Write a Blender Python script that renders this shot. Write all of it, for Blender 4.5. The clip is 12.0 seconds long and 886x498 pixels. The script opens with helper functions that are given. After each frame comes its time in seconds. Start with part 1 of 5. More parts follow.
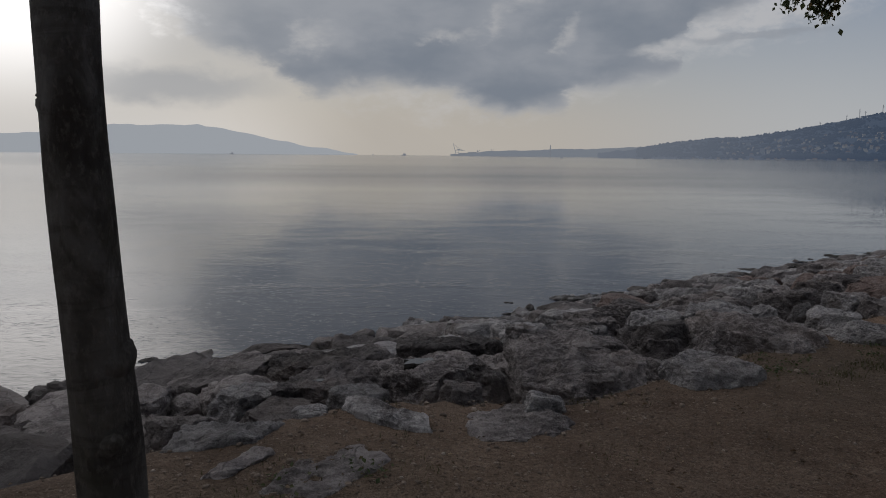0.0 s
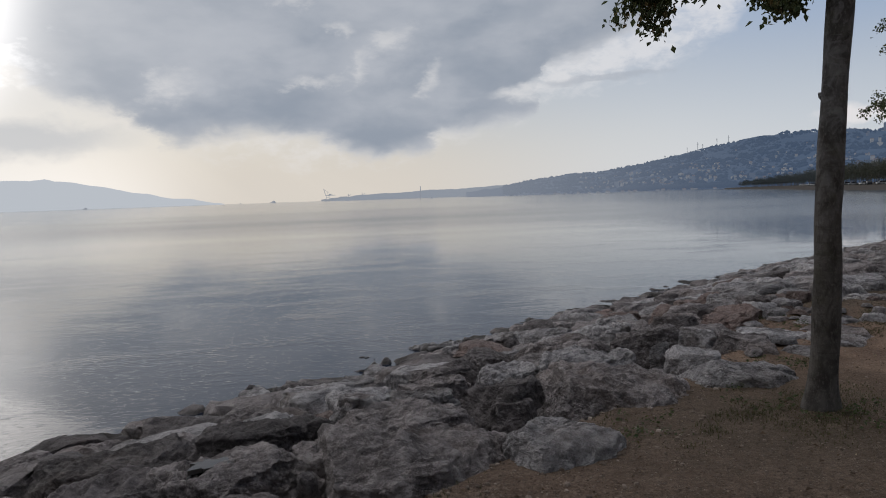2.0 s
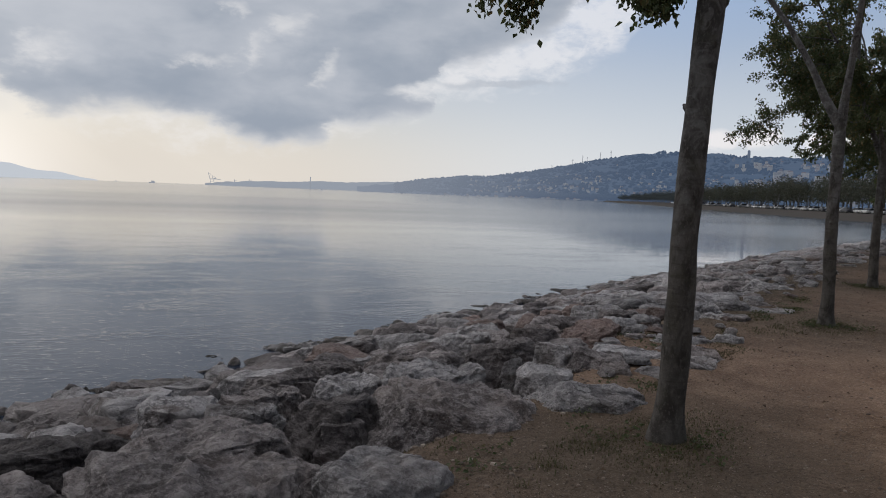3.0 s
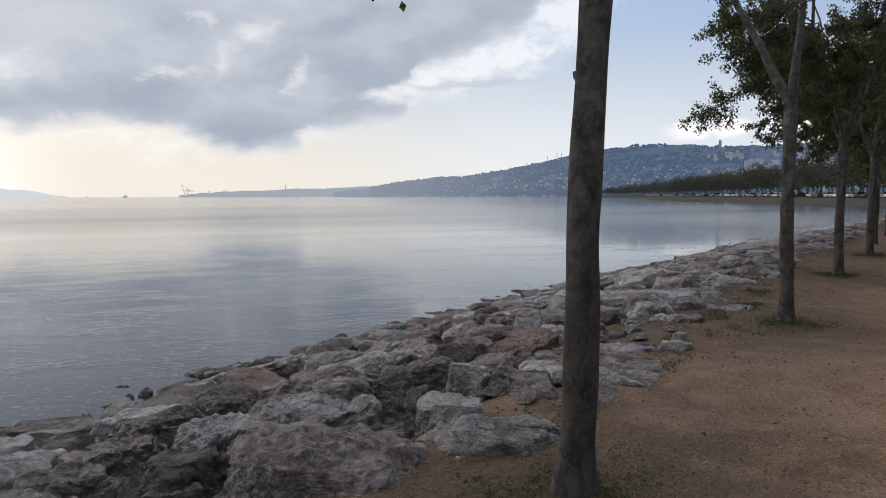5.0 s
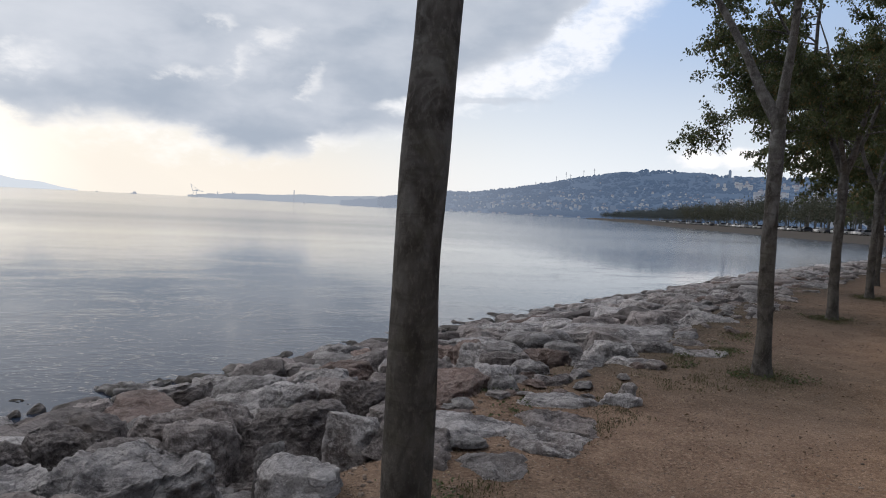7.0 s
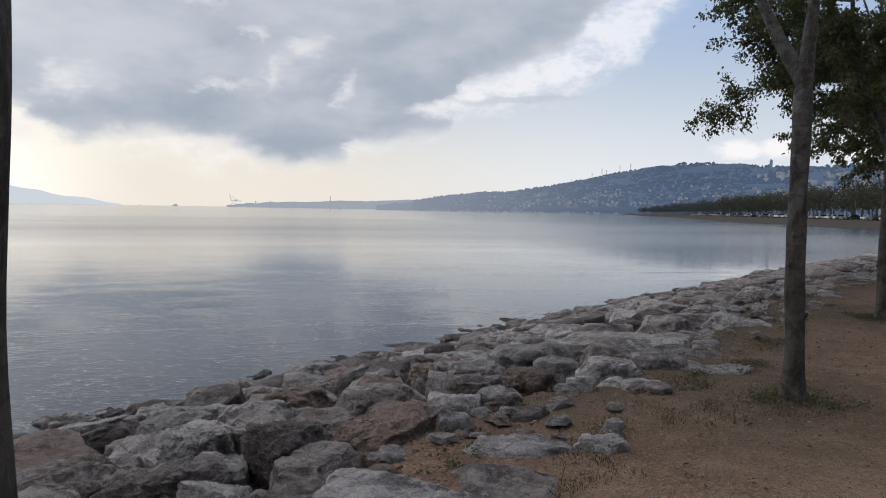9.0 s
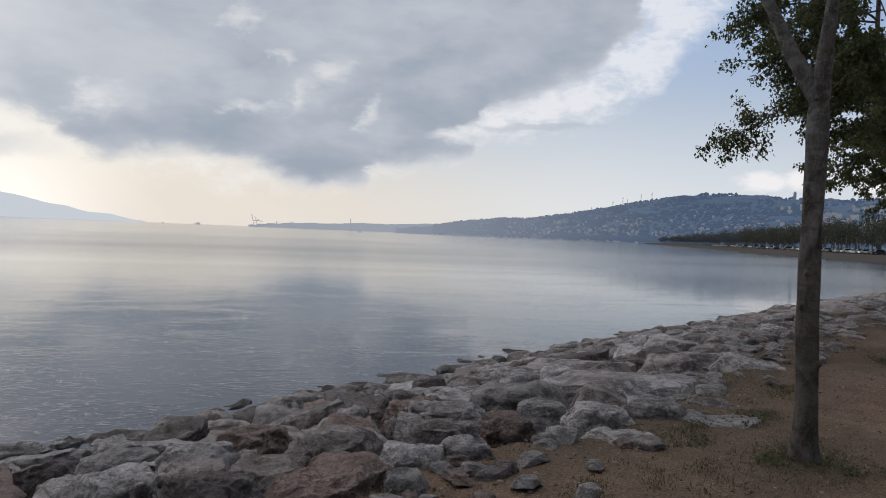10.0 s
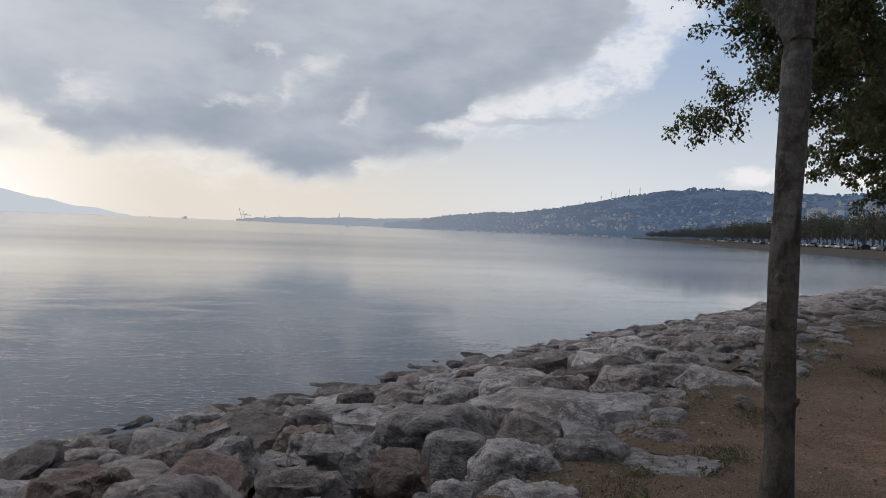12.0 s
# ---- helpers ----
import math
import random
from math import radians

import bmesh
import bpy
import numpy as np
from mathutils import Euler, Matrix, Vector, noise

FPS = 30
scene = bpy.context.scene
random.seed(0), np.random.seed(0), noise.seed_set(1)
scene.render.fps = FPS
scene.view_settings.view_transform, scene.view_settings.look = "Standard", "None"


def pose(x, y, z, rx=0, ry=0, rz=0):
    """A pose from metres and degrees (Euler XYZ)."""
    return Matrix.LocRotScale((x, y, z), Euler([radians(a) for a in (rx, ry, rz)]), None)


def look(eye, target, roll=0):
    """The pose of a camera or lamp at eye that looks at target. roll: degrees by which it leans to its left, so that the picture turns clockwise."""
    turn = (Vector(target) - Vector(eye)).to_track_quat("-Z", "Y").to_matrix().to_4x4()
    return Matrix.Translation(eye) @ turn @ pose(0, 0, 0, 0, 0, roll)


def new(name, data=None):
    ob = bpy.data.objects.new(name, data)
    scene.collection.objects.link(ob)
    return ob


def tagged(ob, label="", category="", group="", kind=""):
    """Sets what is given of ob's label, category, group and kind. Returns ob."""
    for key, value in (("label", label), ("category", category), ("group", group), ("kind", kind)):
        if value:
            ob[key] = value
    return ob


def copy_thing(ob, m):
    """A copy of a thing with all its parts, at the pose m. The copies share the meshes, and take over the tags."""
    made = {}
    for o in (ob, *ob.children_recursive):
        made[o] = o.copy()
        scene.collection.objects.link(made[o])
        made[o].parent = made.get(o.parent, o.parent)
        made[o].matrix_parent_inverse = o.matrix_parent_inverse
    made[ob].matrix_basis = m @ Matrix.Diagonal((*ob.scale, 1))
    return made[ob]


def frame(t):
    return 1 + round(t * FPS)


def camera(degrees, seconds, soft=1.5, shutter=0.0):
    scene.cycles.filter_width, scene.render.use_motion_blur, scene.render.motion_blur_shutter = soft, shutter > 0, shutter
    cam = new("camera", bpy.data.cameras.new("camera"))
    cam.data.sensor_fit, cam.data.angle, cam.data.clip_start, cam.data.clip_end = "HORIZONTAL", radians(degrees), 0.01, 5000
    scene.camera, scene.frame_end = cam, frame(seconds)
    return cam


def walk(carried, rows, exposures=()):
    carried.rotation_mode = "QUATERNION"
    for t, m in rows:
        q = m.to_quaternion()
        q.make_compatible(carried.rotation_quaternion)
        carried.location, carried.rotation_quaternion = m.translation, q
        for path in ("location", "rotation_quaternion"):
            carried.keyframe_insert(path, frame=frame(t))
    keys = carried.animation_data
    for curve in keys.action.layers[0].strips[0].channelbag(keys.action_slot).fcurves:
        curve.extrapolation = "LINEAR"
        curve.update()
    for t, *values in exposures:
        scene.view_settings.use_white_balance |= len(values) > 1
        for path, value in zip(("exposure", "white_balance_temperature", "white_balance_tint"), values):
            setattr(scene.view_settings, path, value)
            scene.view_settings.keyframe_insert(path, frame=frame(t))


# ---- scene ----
cam = camera(63.7, 12.0, 1.0)
METRES, EYE, TILT, LEAN, TURN = 8.5, 1.59, 0.3, 0.45, 0.0
ROWS = [
    (0.0, 0.0, 0.0, 0.0, 0.13, -7.8, -0.95),
    (0.5, 0.018, 0.0262, -0.0015, 0.08, -5.27, 0.59),
    (1.0, 0.0335, 0.0545, -0.0029, -0.01, -6.73, -0.89),
    (1.5, 0.0454, 0.0925, -0.0003, -9.25, -3.9, -0.52),
    (2.0, 0.0633, 0.115, -0.0021, -10.13, -4.43, 1.48),
    (2.5, 0.0923, 0.1394, -0.0032, -7.92, -6.89, -1.11),
    (3.0, 0.1211, 0.1766, -0.003, -18.84, -4.62, -2.7),
    (3.5, 0.1512, 0.1983, -0.0019, -22.75, -4.66, 1.38),
    (5.5, 0.2754, 0.2823, 0.0001, -19.93, -4.02, -3.3),
    (6.0, 0.3052, 0.3071, -0.002, -23.51, -6.15, -1.79),
    (6.5, 0.3346, 0.3331, 0.0008, -28.83, -3.77, 0.02),
    (7.0, 0.3745, 0.3463, -0.0007, -20.09, -3.34, -3.5),
    (9.0, 0.5147, 0.4656, -0.0044, -17.23, -3.33, -1.42),
    (9.5, 0.5414, 0.5023, -0.0006, -23.71, -1.87, -0.32),
    (10.0, 0.5823, 0.5248, -0.0022, -15.65, -1.42, -2.79),
    (10.5, 0.6194, 0.5606, -0.0017, -16.61, -2.92, -1.47),
    (11.0, 0.6482, 0.596, -0.0001, -23.13, -3.58, -0.45),
    (11.5, 0.69, 0.6245, -0.0013, -14.23, -3.65, -2.69),
    (12.0, 0.7176, 0.6608, -0.0019, -16.54, -1.82, -2.88),
]
EXPOSURES = [(t, stops, 6500, 12) for t, stops in ((0.0, -0.88), (0.5, -0.48), (1.0, -0.76), (1.5, -0.62), (2.0, -0.25), (2.5, -0.25), (3.5, 0.08), (5.5, 0.17), (6.0, 0.12), (6.5, 0.28), (9.0, 0.1), (9.5, 0.05), (10.0, -0.02), (10.5, -0.13), (11.0, -0.02), (12.0, -0.05))]
poses = [(t, pose(0, 0, EYE, TILT, LEAN, TURN) @ pose(METRES * x, METRES * y, METRES * z, 90 + pitch, roll, yaw)) for t, x, y, z, yaw, pitch, roll in ROWS]
poses += [
    (3.7, look((1.392, 1.719, 1.554), (2.022, 3.612, 1.413), 0.4)),
    (5.3, look((2.205, 2.306, 1.577), (2.935, 4.162, 1.429), 0.2)),
    (7.2, look((3.289, 3.008, 1.599), (3.951, 4.890, 1.453), 1.4)),
    (8.8, look((4.272, 3.793, 1.568), (4.781, 5.723, 1.441), 0.5)),
]
walk(cam, sorted(poses, key=lambda row: row[0]), EXPOSURES)

# ---------------------------------------------------------------- sky and sun
SUN_AZ, SUN_EL = -31.0, 31.0  # degrees clockwise from +y, and above the horizon
sun = new("sun", bpy.data.lights.new("sun", "SUN"))
sun.data.energy, sun.data.angle, sun.data.color = 0.32, radians(40), (1.0, 0.94, 0.85)
sa, se = radians(SUN_AZ), radians(SUN_EL)
SUN_DIR = Vector((math.sin(sa) * math.cos(se), math.cos(sa) * math.cos(se), math.sin(se)))
sun.matrix_world = look(SUN_DIR * 100, (0, 0, 0))


class Nodes:
    """A small helper that strings shader nodes together."""

    def __init__(self, tree):
        self.tree = tree
        tree.nodes.clear()

    def node(self, kind, **sets):
        n = self.tree.nodes.new(kind)
        for key, value in sets.items():
            setattr(n, key, value)
        return n

    def put(self, socket, value):
        if isinstance(value, bpy.types.NodeSocket):
            self.tree.links.new(value, socket)
        elif isinstance(value, tuple) and socket.type == "RGBA" and len(value) == 3:
            socket.default_value = (*value, 1)
        else:
            socket.default_value = value

    def math(self, op, a, b=0.0, c=0.0, clamp=False):
        n = self.node("ShaderNodeMath", operation=op, use_clamp=clamp)
        for s, v in zip(n.inputs, (a, b, c)):
            self.put(s, v)
        return n.outputs[0]

    def add(self, a, b):
        return self.math("ADD", a, b)

    def mul(self, a, b):
        return self.math("MULTIPLY", a, b)

    def step(self, x, lo, hi, a=0.0, b=1.0, smooth=True):
        n = self.node("ShaderNodeMapRange", interpolation_type="SMOOTHSTEP" if smooth else "LINEAR")
        for s, v in zip(n.inputs, (x, lo, hi, a, b)):
            self.put(s, v)
        return n.outputs[0]

    def mix(self, f, a, b, blend="MIX"):
        n = self.node("ShaderNodeMix", data_type="RGBA", blend_type=blend)
        n.clamp_factor = True
        self.put(n.inputs[0], f)
        self.put(n.inputs[6], a)
        self.put(n.inputs[7], b)
        return n.outputs[2]

    def xyz(self, x, y, z):
        n = self.node("ShaderNodeCombineXYZ")
        for s, v in zip(n.inputs, (x, y, z)):
            self.put(s, v)
        return n.outputs[0]

    def noise(self, vec, scale, detail=4.0, rough=0.55, distortion=0.0):
        n = self.node("ShaderNodeTexNoise")
        self.put(n.inputs["Vector"], vec)
        self.put(n.inputs["Scale"], scale)
        self.put(n.inputs["Detail"], detail)
        self.put(n.inputs["Roughness"], rough)
        self.put(n.inputs["Distortion"], distortion)
        return n.outputs[0]

    def stretch(self, vec, x, y, z, rz=0.0):
        n = self.node("ShaderNodeMapping")
        self.put(n.inputs[0], vec)
        n.inputs[2].default_value = (0, 0, radians(rz))
        n.inputs[3].default_value = (x, y, z)
        return n.outputs[0]


world = bpy.data.worlds.new("world")
scene.world = world
world.use_nodes = True
N = Nodes(world.node_tree)
sky = N.node("ShaderNodeTexSky", sky_type="NISHITA", sun_disc=False, sun_elevation=radians(SUN_EL), sun_rotation=radians(SUN_AZ))
sky.air_density, sky.dust_density, sky.ozone_density = 1.0, 1.6, 1.5
direction = N.node("ShaderNodeTexCoord").outputs["Generated"]
sep = N.node("ShaderNodeSeparateXYZ")
N.put(sep.inputs[0], direction)
azim = N.mul(N.math("ARCTAN2", sep.outputs[0], sep.outputs[1]), 57.2958)
elev = N.mul(N.math("ARCSINE", sep.outputs[2]), 57.2958)
# the cloud field, in degrees: edges along the bearing, bent and broken up by noise
plane = N.xyz(N.mul(azim, 0.13), N.mul(elev, 0.24), 1.3)
wide_noise = N.math("SUBTRACT", N.noise(plane, 1.0, 3, 0.5), 0.5)
billow = N.math("SUBTRACT", N.noise(plane, 2.2, 5, 0.55, 0.2), 0.5)
shred = N.math("SUBTRACT", N.noise(plane, 6.5, 6, 0.6, 0.25), 0.5)
wisp = N.math("SUBTRACT", N.noise(N.xyz(N.mul(azim, 0.10), N.mul(elev, 0.34), 4.0), 4.2, 4, 0.5, 0.5), 0.5)
azim_w = N.add(azim, N.add(N.mul(billow, 3.6), N.mul(shred, 1.3)))
elev_w = N.add(elev, N.add(N.mul(N.noise(N.stretch(plane, 1, 1, 1, 90), 2.4, 4, 0.5, 0.2), 2.0), N.add(N.mul(shred, 0.6), -1.0)))


def along(points, az):
    """A line through (bearing, height) points, in degrees, as the height at a bearing."""
    n = N.node("ShaderNodeFloatCurve")
    curve = n.mapping.curves[0]
    spots = [((a + 60) / 140, h / 30) for a, h in points]
    curve.points[0].location, curve.points[1].location = spots[0], spots[-1]
    for s in spots[1:-1]:
        curve.points.new(*s)
    for p in curve.points:
        p.handle_type = "AUTO_CLAMPED"
    n.mapping.update()
    N.put(n.inputs["Value"], N.mul(N.add(az, 60.0), 1 / 140))
    return N.mul(n.outputs[0], 30.0)


def mass(az, el, wide, high, slant=0.0, sharp=False):
    """A soft elliptic patch: 1 in its middle, 0 at its rim, less outside."""
    dx = N.math("SUBTRACT", azim if sharp else azim_w, az)
    dy = N.math("SUBTRACT", N.math("SUBTRACT", elev if sharp else elev_w, el), N.mul(dx, slant))
    r = N.math("SQRT", N.add(N.math("POWER", N.mul(dx, 1 / wide), 2.0), N.math("POWER", N.mul(dy, 1 / high), 2.0)))
    return N.math("SUBTRACT", 1.0, r)


def highest(values, soft=0.25):
    top = values[0]
    for value in values[1:]:
        n = N.node("ShaderNodeMath", operation="SMOOTH_MAX")
        for s, v in zip(n.inputs, (top, value, soft)):
            N.put(s, v)
        top = n.outputs[0]
    return top


CLOUD_EDGE = ((-60, 14), (-40, 13), (-26, 11.5), (-20.5, 9.4), (-18.2, 7.6), (-15.6, 7.0), (-13.8, 6.6), (-11.8, 5.2), (-10.0, 4.3), (-8.3, 4.8), (-4.8, 5.0), (-1.4, 4.9), (0.4, 4.5), (1.8, 3.7), (3.6, 3.25), (6.2, 3.2), (8.6, 3.4), (9.8, 4.3), (10.6, 5.0), (14.0, 5.1), (17.2, 6.0), (18.0, 8.0), (18.8, 9.6), (21.3, 10.2), (24.2, 11.4), (27.2, 12.7), (29.0, 14.6), (30.4, 17.0), (34, 24), (80, 30))
FRINGE_EDGE = ((-60, 14), (-20, 8.0), (-12, 4.8), (-6, 3.6), (-3, 3.1), (4, 2.6), (9.0, 3.2), (11, 4.6), (16.5, 5.6), (18.3, 7.2), (22, 7.8), (26.8, 8.6), (29.6, 10.0), (32.6, 11.4), (33.8, 13.8), (36.2, 15.9), (38.0, 18.0), (44, 26), (80, 30))
depth = N.math("SUBTRACT", elev_w, along(CLOUD_EDGE, azim_w))  # degrees inside the grey cloud
fringe = N.math("SUBTRACT", N.add(elev_w, N.mul(shred, 1.2)), along(FRINGE_EDGE, azim_w))
nose = mass(17.4, 8.1, 3.4, 0.9, 0.12)  # a bright notch behind the cloud's nose
dense = N.mul(N.step(depth, -0.45, 1.0), N.step(nose, -0.1, 0.7, 1.0, 0.15))
dense = N.mul(dense, N.step(azim, -16.0, -23.0, 1.0, 0.72))
left_mass = N.step(N.add(mass(-21.0, 4.9, 10.5, 1.9), N.mul(billow, 0.4)), 0.02, 0.75)
veil = N.mul(N.step(N.add(fringe, N.add(N.mul(billow, 3.0), N.mul(shred, 1.2))), -0.7, 2.2), N.step(N.add(billow, N.mul(shred, 0.8)), -0.25, 0.15, 0.4, 1.0))
streak = N.mul(N.step(N.add(mass(22.8, 8.6, 5.5, 0.5, 0.04), N.mul(wisp, 1.0)), 0.0, 0.7), 0.55)
dark = highest([mass(5.5, 5.2, 8.0, 2.3), mass(12.0, 6.5, 6.0, 1.5), mass(21.0, 11.7, 7.5, 1.9, 0.36), mass(9.0, 10.6, 4.0, 3.0), mass(-7.5, 6.7, 8.5, 1.9), mass(-3.0, 7.4, 7.0, 1.8), mass(-14.5, 9.0, 3.4, 2.0), mass(14.0, 9.5, 6.0, 2.6), mass(14.5, 13.5, 5.0, 1.4, 0.3)])
light = highest([mass(-6.0, 11.5, 8.5, 3.0, 0.1), mass(2.0, 15.0, 9.0, 2.4), mass(12.0, 17.5, 9.0, 2.2, 0.2), mass(-9.5, 9.0, 4.0, 1.7), mass(4.5, 10.8, 3.6, 2.4, 0.4)])
lit = highest([mass(-0.7, 15.5, 2.2, 1.2, 0.2), mass(6.0, 12.2, 2.3, 0.9, 0.35), mass(3.8, 10.1, 1.0, 1.5, 0.6), mass(0.4, 9.2, 2.9, 0.62, 0.08), mass(9.2, 9.2, 1.2, 1.5, 0.9), mass(-10.4, 8.8, 2.3, 1.5, 0.3), mass(2.5, 12.9, 1.4, 0.6)], 0.05)
sunlit = N.step(N.add(N.mul(lit, 0.8), N.add(N.mul(shred, 1.4), N.mul(wisp, 0.7))), -0.1, 0.95)
puffs = highest([mass(39.6, 4.7, 2.3, 1.0, 0, True), mass(42.4, 4.8, 2.0, 1.0, 0, True), mass(47.3, 4.6, 3.2, 1.1, 0, True), mass(52.0, 4.6, 4.0, 1.1, 0, True), mass(64.0, 6.0, 9.0, 1.7, 0, True)])
puff = N.step(N.add(puffs, N.mul(N.add(billow, shred), 0.7)), 0.05, 0.6)
# glow round the veiled sun
toward = N.node("ShaderNodeVectorMath", operation="DOT_PRODUCT")
N.put(toward.inputs[0], direction)
toward.inputs[1].default_value = (math.sin(sa) * 0.966, math.cos(sa) * 0.966, 0.259)  # the break in the cloud below the sun
near_sun = toward.outputs["Value"]
glow = N.math("MAXIMUM", N.step(near_sun, 0.965, 1.0), N.mul(N.step(N.add(mass(-24.0, 11.4, 7.6, 4.8, -0.2, True), N.add(N.mul(billow, 0.9), N.mul(shred, 0.6))), -0.15, 1.15), 0.85))
haze = N.mul(N.step(near_sun, 0.88, 1.0), N.step(azim, -10.0, -24.0, 0.35, 1.0))
ahead = N.step(near_sun, -0.75, 0.6)
# clear sky: the sky model, veiled by thin bright haze
model = N.mix(1.0, sky.outputs[0], (0.068, 0.068, 0.068), "MULTIPLY")
model = N.mix(1.0, model, N.mix(N.step(ahead, 0.0, 0.6), (0.3, 0.3, 0.3), (1.0, 1.0, 1.0)), "MULTIPLY")
thin_haze = N.mix(N.step(azim, -5.0, 42.0), (0.80, 0.79, 0.76), N.mix(N.step(elev, 7.0, 17.0), (0.63, 0.725, 0.865), (0.48, 0.645, 0.92)))
clear = N.mix(N.step(ahead, 0.0, 1.0, 0.15, 0.6), model, thin_haze)
warm = N.mul(N.step(elev, 0.5, 8.0, 1.0, 0.0), N.step(azim, 48.0, -2.0))
clear = N.mix(N.mul(warm, 0.95), clear, N.mix(N.step(azim, -5.0, -19.0), (0.815, 0.765, 0.68), (1.2, 1.15, 1.06)))
# faint beams that fan out below the break in the cloud
fan = N.math("ARCTAN2", N.math("SUBTRACT", azim, -19.0), N.math("SUBTRACT", 11.0, elev))
beam = N.step(N.noise(N.xyz(N.mul(fan, 3.4), 0.0, 5.0), 2.2, 3, 0.5), 0.45, 0.62)
beam = N.mul(beam, N.mul(N.step(fan, 0.2, 0.5), N.step(fan, 1.35, 0.9)))
clear = N.mix(N.mul(beam, N.step(elev, 9.0, 2.0, 0.35, 0.1)), clear, (1.0, 0.94, 0.82))
pale = N.mul(N.step(elev, 0.0, 13.0, 1.0, 0.0), N.step(azim, 5.0, 30.0, 0.0, 0.65))
clear = N.mix(pale, clear, (0.84, 0.88, 0.90))
# the grey cloud: darker where it is deep, paler where it thins
shade = N.mix(ahead, (0.06, 0.068, 0.084), N.mix(N.step(elev, 16.0, 26.0), (0.325, 0.38, 0.455), (0.25, 0.275, 0.37)))
middle = N.mix(ahead, (0.11, 0.122, 0.142), (0.47, 0.515, 0.575))
rim = N.mix(ahead, (0.19, 0.205, 0.225), N.mix(N.step(azim, -20.0, 40.0), (0.90, 0.87, 0.81), (0.86, 0.88, 0.91)))
murk = N.add(N.mul(N.math("MAXIMUM", dark, 0.0), 0.75), N.add(N.mul(wide_noise, 1.9), N.add(N.mul(billow, 1.3), N.mul(wisp, 0.35))))
murk = N.math("SUBTRACT", murk, N.mul(N.math("MAXIMUM", light, 0.0), 0.5))
body = N.mix(N.step(murk, -0.9, 1.1), N.mix(0.3, middle, N.mix(ahead, middle, (0.66, 0.685, 0.73))), shade)
body = N.mix(N.step(depth, 1.7, 0.0, 0.0, 0.45), body, N.mix(0.5, rim, middle))
under = N.step(elev, 17.0, 24.0)
body = N.mix(N.mul(under, N.mul(N.step(elev, 52.0, 34.0), 0.9)), body, N.mix(ahead, (0.07, 0.076, 0.095), (0.19, 0.205, 0.28)))  # dark cloud band above the view, added to darken the water's reflections
# unseen bright patch overhead, added to light the rock tops and path
zenith = N.step(elev, 30.0, 52.0)
body = N.mix(N.mul(zenith, N.step(near_sun, -0.55, 0.3)), body, (1.3, 1.32, 1.37))
body = N.mix(N.mul(sunlit, N.mul(ahead, 0.5)), body, (0.86, 0.86, 0.85))
tone = N.mix(N.mul(puff, 0.85), clear, (0.92, 0.905, 0.90))
tone = N.mix(N.mul(veil, 0.78), tone, rim)
tone = N.mix(streak, tone, middle)
tone = N.mix(N.mul(dense, 0.97), tone, body)
tone = N.mix(N.mul(haze, 0.5), tone, (0.95, 0.96, 0.95))
tone = N.mix(N.mul(N.mul(glow, glow), 0.9), tone, (2.45, 2.42, 2.36))
tone = N.mix(N.mul(left_mass, N.step(azim, -31.0, -22.0, 0.2, 0.62)), tone, (0.55, 0.585, 0.625))
tone = N.mix(N.step(elev, -3.0, 0.0), (0.2, 0.2, 0.2), tone)
background = N.node("ShaderNodeBackground")
N.put(background.inputs[0], tone)
background.inputs[1].default_value = 1.0
N.put(N.node("ShaderNodeOutputWorld").inputs[0], background.outputs[0])


# ---------------------------------------------------------------- materials
def material(name, build):
    m = bpy.data.materials.new(name)
    m.use_nodes = True
    n = Nodes(m.node_tree)
    out = n.node("ShaderNodeOutputMaterial")
    n.put(out.inputs[0], build(n))
    return m


def principled(n, colour, rough=0.7, bump=None, strength=0.5, distance=0.02, metal=0.0, spec=0.5):
    p = n.node("ShaderNodeBsdfPrincipled")
    n.put(p.inputs["Base Color"], colour)
    n.put(p.inputs["Roughness"], rough)
    n.put(p.inputs["Metallic"], metal)
    n.put(p.inputs["Specular IOR Level"], spec)
    if bump is not None:
        b = n.node("ShaderNodeBump")
        b.inputs["Strength"].default_value, b.inputs["Distance"].default_value = strength, distance
        n.put(b.inputs["Height"], bump)
        n.put(p.inputs["Normal"], b.outputs[0])
    return p.outputs[0]


def object_coords(n):
    return n.node("ShaderNodeTexCoord").outputs["Object"]


def place(n):
    return n.node("ShaderNodeNewGeometry").outputs["Position"]


def chance(n):
    return n.node("ShaderNodeObjectInfo").outputs["Random"]


def island(n):
    return n.node("ShaderNodeNewGeometry").outputs["Random Per Island"]


